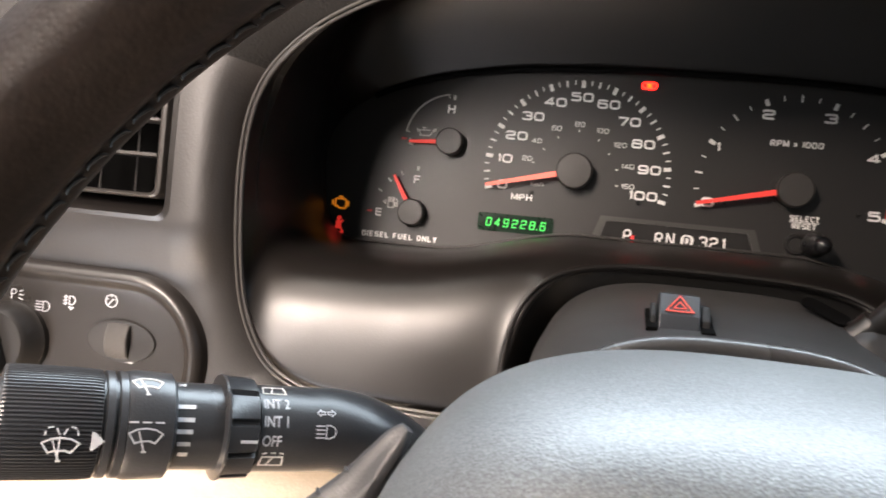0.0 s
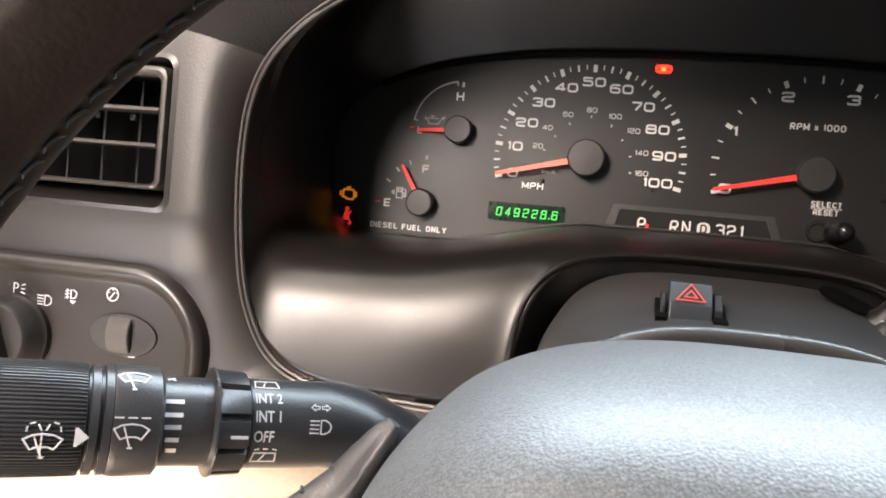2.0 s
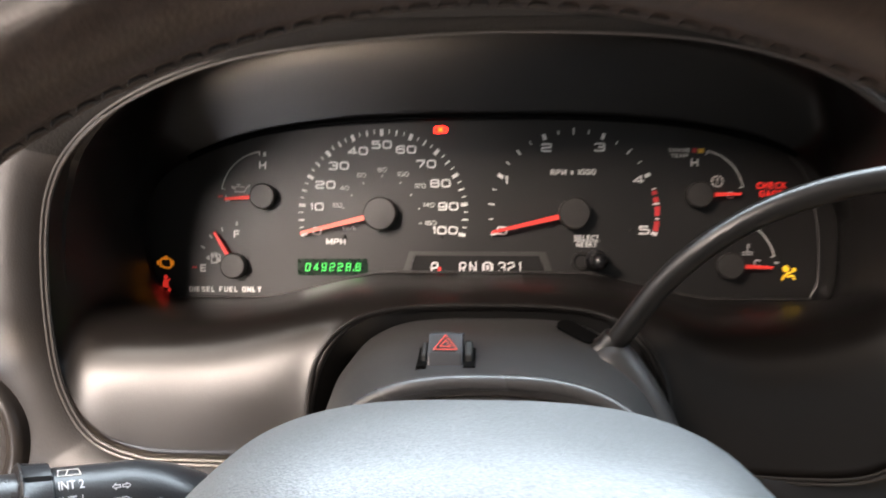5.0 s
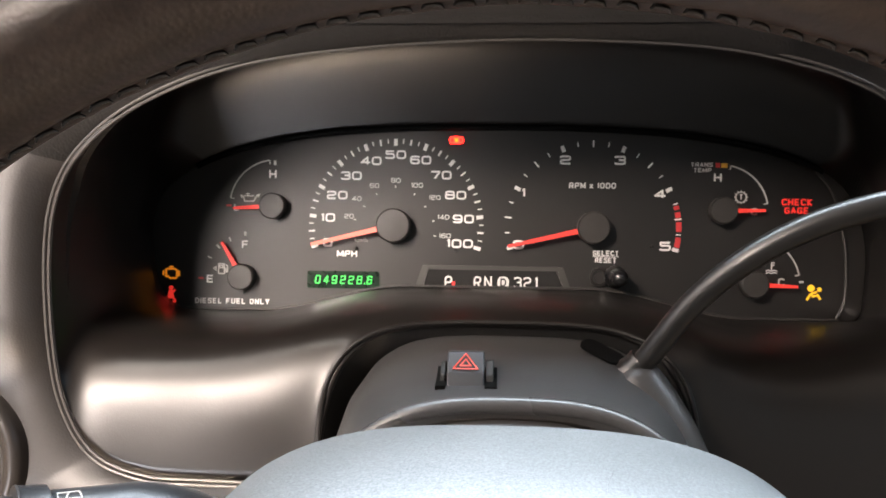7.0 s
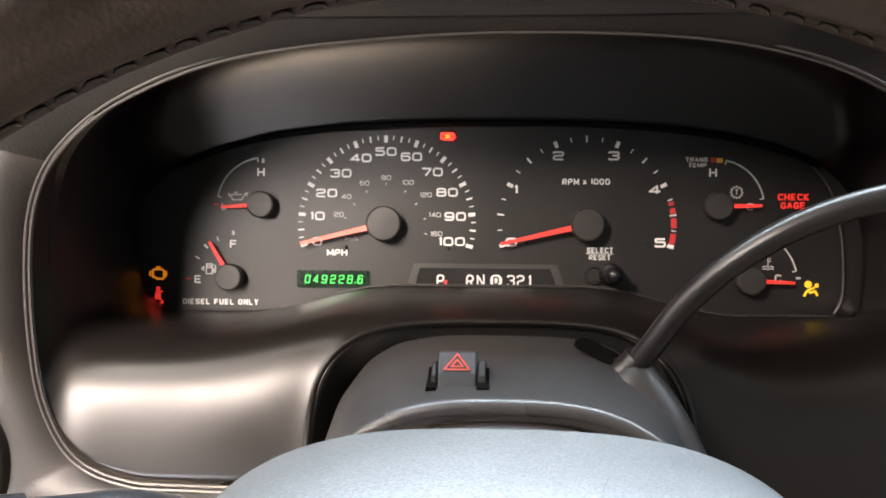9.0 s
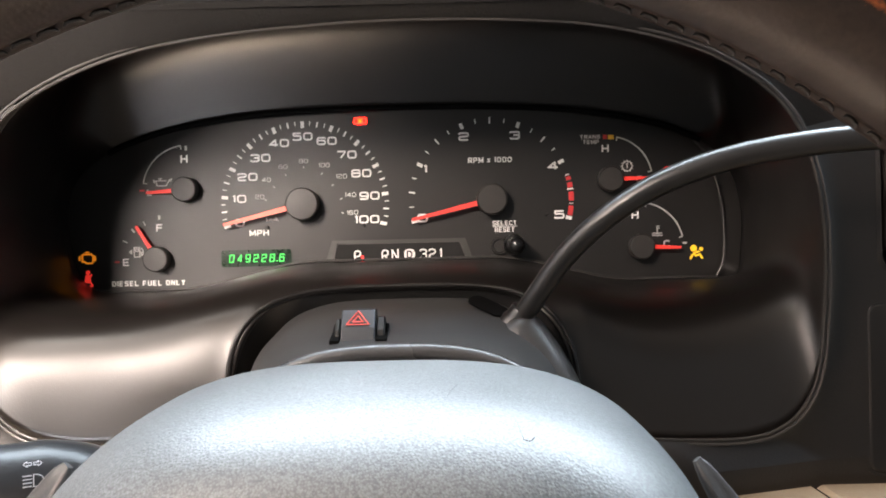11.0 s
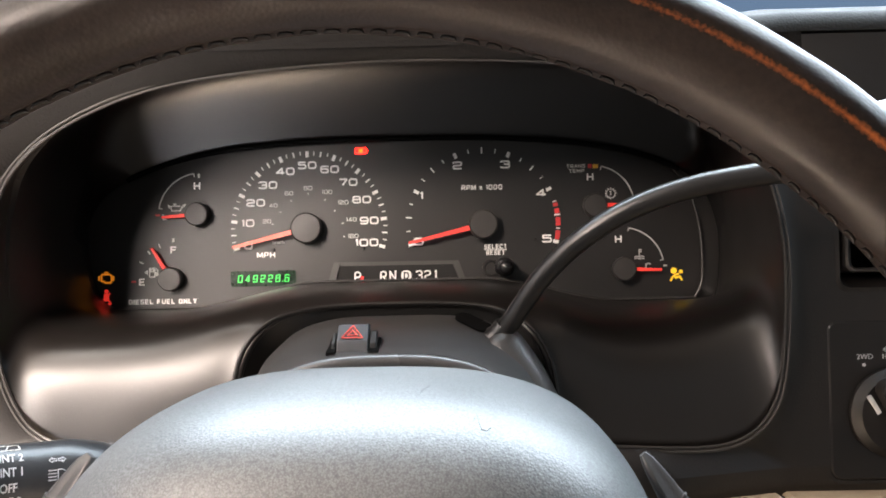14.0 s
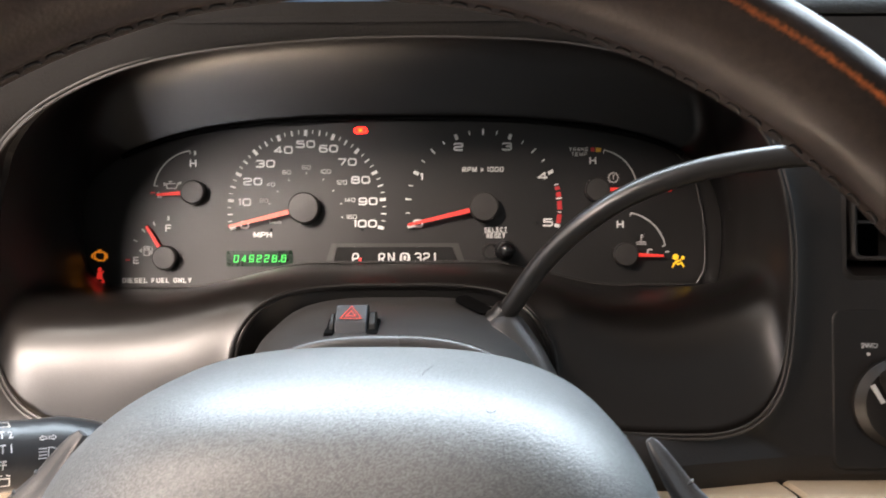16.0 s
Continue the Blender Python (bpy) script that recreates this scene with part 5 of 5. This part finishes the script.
for a in np.linspace(0, math.tau, 300, endpoint=False):
    row = []
    for k in range(84):
        b = math.tau * k / 84
        pinch = 0.0012 * math.exp(-((b - math.radians(187)) / 0.13) ** 2)       # the seam's furrow
        wob = 0.0003 * noise.noise(Vector((a * 14, b * 3, 0.3))) + 0.00012 * noise.noise(Vector((a * 60, b * 9, 5.3)))
        r = RIM_T - pinch + wob
        row.append(WM @ Vector(((RIM_R + r * math.cos(b)) * math.cos(a), (RIM_R + r * math.cos(b)) * math.sin(a), 0.004 + r * 1.05 * math.sin(b))))
        u = (math.degrees(a) - 14) / 62
        v = (b - radians(88 + 3.0 * math.cos(a * 3)) - 0.012 * noise.noise(Vector((u * 20, 1.7, 2)))) / 0.15
        wear.append((1 - abs(v) ** 0.8) * 1.20 * math.sin(math.pi * u) ** 0.5 * (0.8 + 0.35 * noise.noise(Vector((u * 12, 4.0, 9)))) if 0 < u < 1 and abs(v) < 1 else 0.0)
    rows.append(row)
grid(rows, True, True, bm)
rim = part("rim", bm, WORN, wheel, "dark leather rim with an orange-brown worn streak")
mask = rim.data.attributes.new("wear", "FLOAT", "POINT")
for k, w in enumerate(wear):
    mask.data[k].value = w
bm = bmesh.new()
tube([(-0.0024, 0, -0.0006), (-0.0017, 0, 0.0001), (0, 0, 0.0003), (0.0017, 0, 0.0001), (0.0024, 0, -0.0006)], [0.0002, 0.00045, 0.0005, 0.00045, 0.0002], 6, bm)
stitch_mesh = bpy.data.meshes.new("stitch")
bm.to_mesh(stitch_mesh)
bm.free()
stitch_mesh.materials.append(THREAD)
for k in range(184):
    a = math.tau * k / 184
    b = math.radians(187)
    rr = RIM_R + (RIM_T - 0.0011) * math.cos(b)
    st = new("stitch", stitch_mesh)
    st.parent = rim
    st.matrix_basis = WM @ pose(rr * math.cos(a), rr * math.sin(a), 0.004 + RIM_T * 1.05 * math.sin(b), 0, 0, math.degrees(a) + 90) @ pose(0, 0, 0, 78, 0, 0) @ pose(0, 0, -0.0007, 0, 0, 28)

# airbag cover
PX, PZ, SPOKE_X = 0.0630, 1.100, 0.0668
rows = []
for j in range(33):
    t = j / 32
    y = 0.205 - 0.088 * math.sin(math.pi / 2 * t) ** 0.85
    k = max(0.0, 1 - t ** 2.6) ** (1 / 2.2)
    row = []
    for i in range(120):
        a = math.tau * i / 120
        c, s = math.cos(a), math.sin(a)
        row.append((PX + (0.0968 if c > 0 else 0.0950) * k * math.copysign(abs(c) ** (0.67 if c > 0 else 0.70), c), y, PZ + (0.0808 if s > 0 else 0.075) * k * math.copysign(abs(s) ** 0.70, s)))
    rows.append(row)
bm, vs = grid(rows, True)
bmesh.ops.remove_doubles(bm, verts=bm.verts, dist=1e-5)
cover = part("airbag_cover", bm, PAD, wheel, "grey grained airbag cover")
for line in ([(0.1010, 0.1439, 1.1741), (0.1014, 0.1404, 1.1727), (0.1020, 0.1375, 1.1714)], [(0.1020, 0.1375, 1.1714), (0.1031, 0.1371, 1.1711), (0.1045, 0.1386, 1.1715)], [(0.1000, 0.1417, 1.1735), (0.1007, 0.1445, 1.1743)],
             [(0.0874, 0.1667, 1.1794), (0.0859, 0.1621, 1.1790), (0.0849, 0.1581, 1.1786), (0.0845, 0.1552, 1.1782)]):
    part("scratch", tube(line, 0.00009, 6), SPOKE, cover, "fine dark scratch")


def spoke(sgn):
    """A flat tapering arm with a rounded ridge along it, from the cover's shoulder out to the rim."""
    line = spline([(0.0868, 0.1775, 1.1550, 0.0012), (0.0888, 0.1762, 1.1520, 0.0024), (0.0925, 0.1750, 1.1460, 0.0034), (0.0985, 0.1730, 1.1370, 0.0046), (0.1110, 0.1680, 1.1230, 0.0072), (0.1340, 0.1580, 1.1070, 0.0115), (0.1650, 0.1430, 1.0960, 0.0145), (0.1860, 0.1350, 1.0920, 0.0150)], 46, closed=False)
    if sgn < 0:
        line = [(dx + 0.0020, y, z + 0.0025, w * 1.3) for dx, y, z, w in line]
    rows = []
    for k, (dx, y, z, w) in enumerate(line):
        a, b = line[max(k - 1, 0)], line[min(k + 1, len(line) - 1)]
        t = Vector((b[0] - a[0], b[2] - a[2])).normalized()
        out = Vector((-t.y, t.x)) if -t.y > 0 else Vector((t.y, -t.x))     # away from the cover, up and outwards
        row = []
        for v, h in ((1.0, 0.55), (0.98, 0.25), (0.80, 0.02), (0.45, -0.06), (0.10, -0.22), (-0.15, -0.42), (-0.40, -0.52), (-0.62, -0.46), (-0.82, -0.22), (-0.96, 0.15), (-1.0, 0.55), (-0.5, 0.9), (0.5, 0.9)):
            n = 0.0003 * noise.noise(Vector((dx * 300, v * 4, 3.0 + sgn)))
            row.append((SPOKE_X + sgn * (dx + out.x * w * v), y + min(w, 0.0060) * h + n, z + out.y * w * v))
        rows.append(row)
    bm = bmesh.new()
    _, vs = grid(rows, True, False, bm)
    bm.faces.new(vs[0]), bm.faces.new(vs[-1])
    arm = part("spoke", bm, SPOKE, wheel, "grey grained spoke with a rounded ridge")
    for k in range(6, 42, 3):
        p, q = Vector(rows[k][1]), Vector(rows[k][3])
        d = (p - q).normalized()
        part("thread_knot", tube([p - d * 0.0022, p - d * 0.0004 + Vector((0, -0.0007, 0)), p + d * 0.0006 + Vector((0, 0.0004, 0))], [0.0003, 0.0006, 0.0003], 6), SPOKE, arm)


spoke(-1), spoke(1)
part("hub_back", lathe([(0.055, 0.0), (0.06, 0.02), (0.05, 0.06)], pose(PX, 0.26, 1.095, 90), 40), SHROUD, wheel)
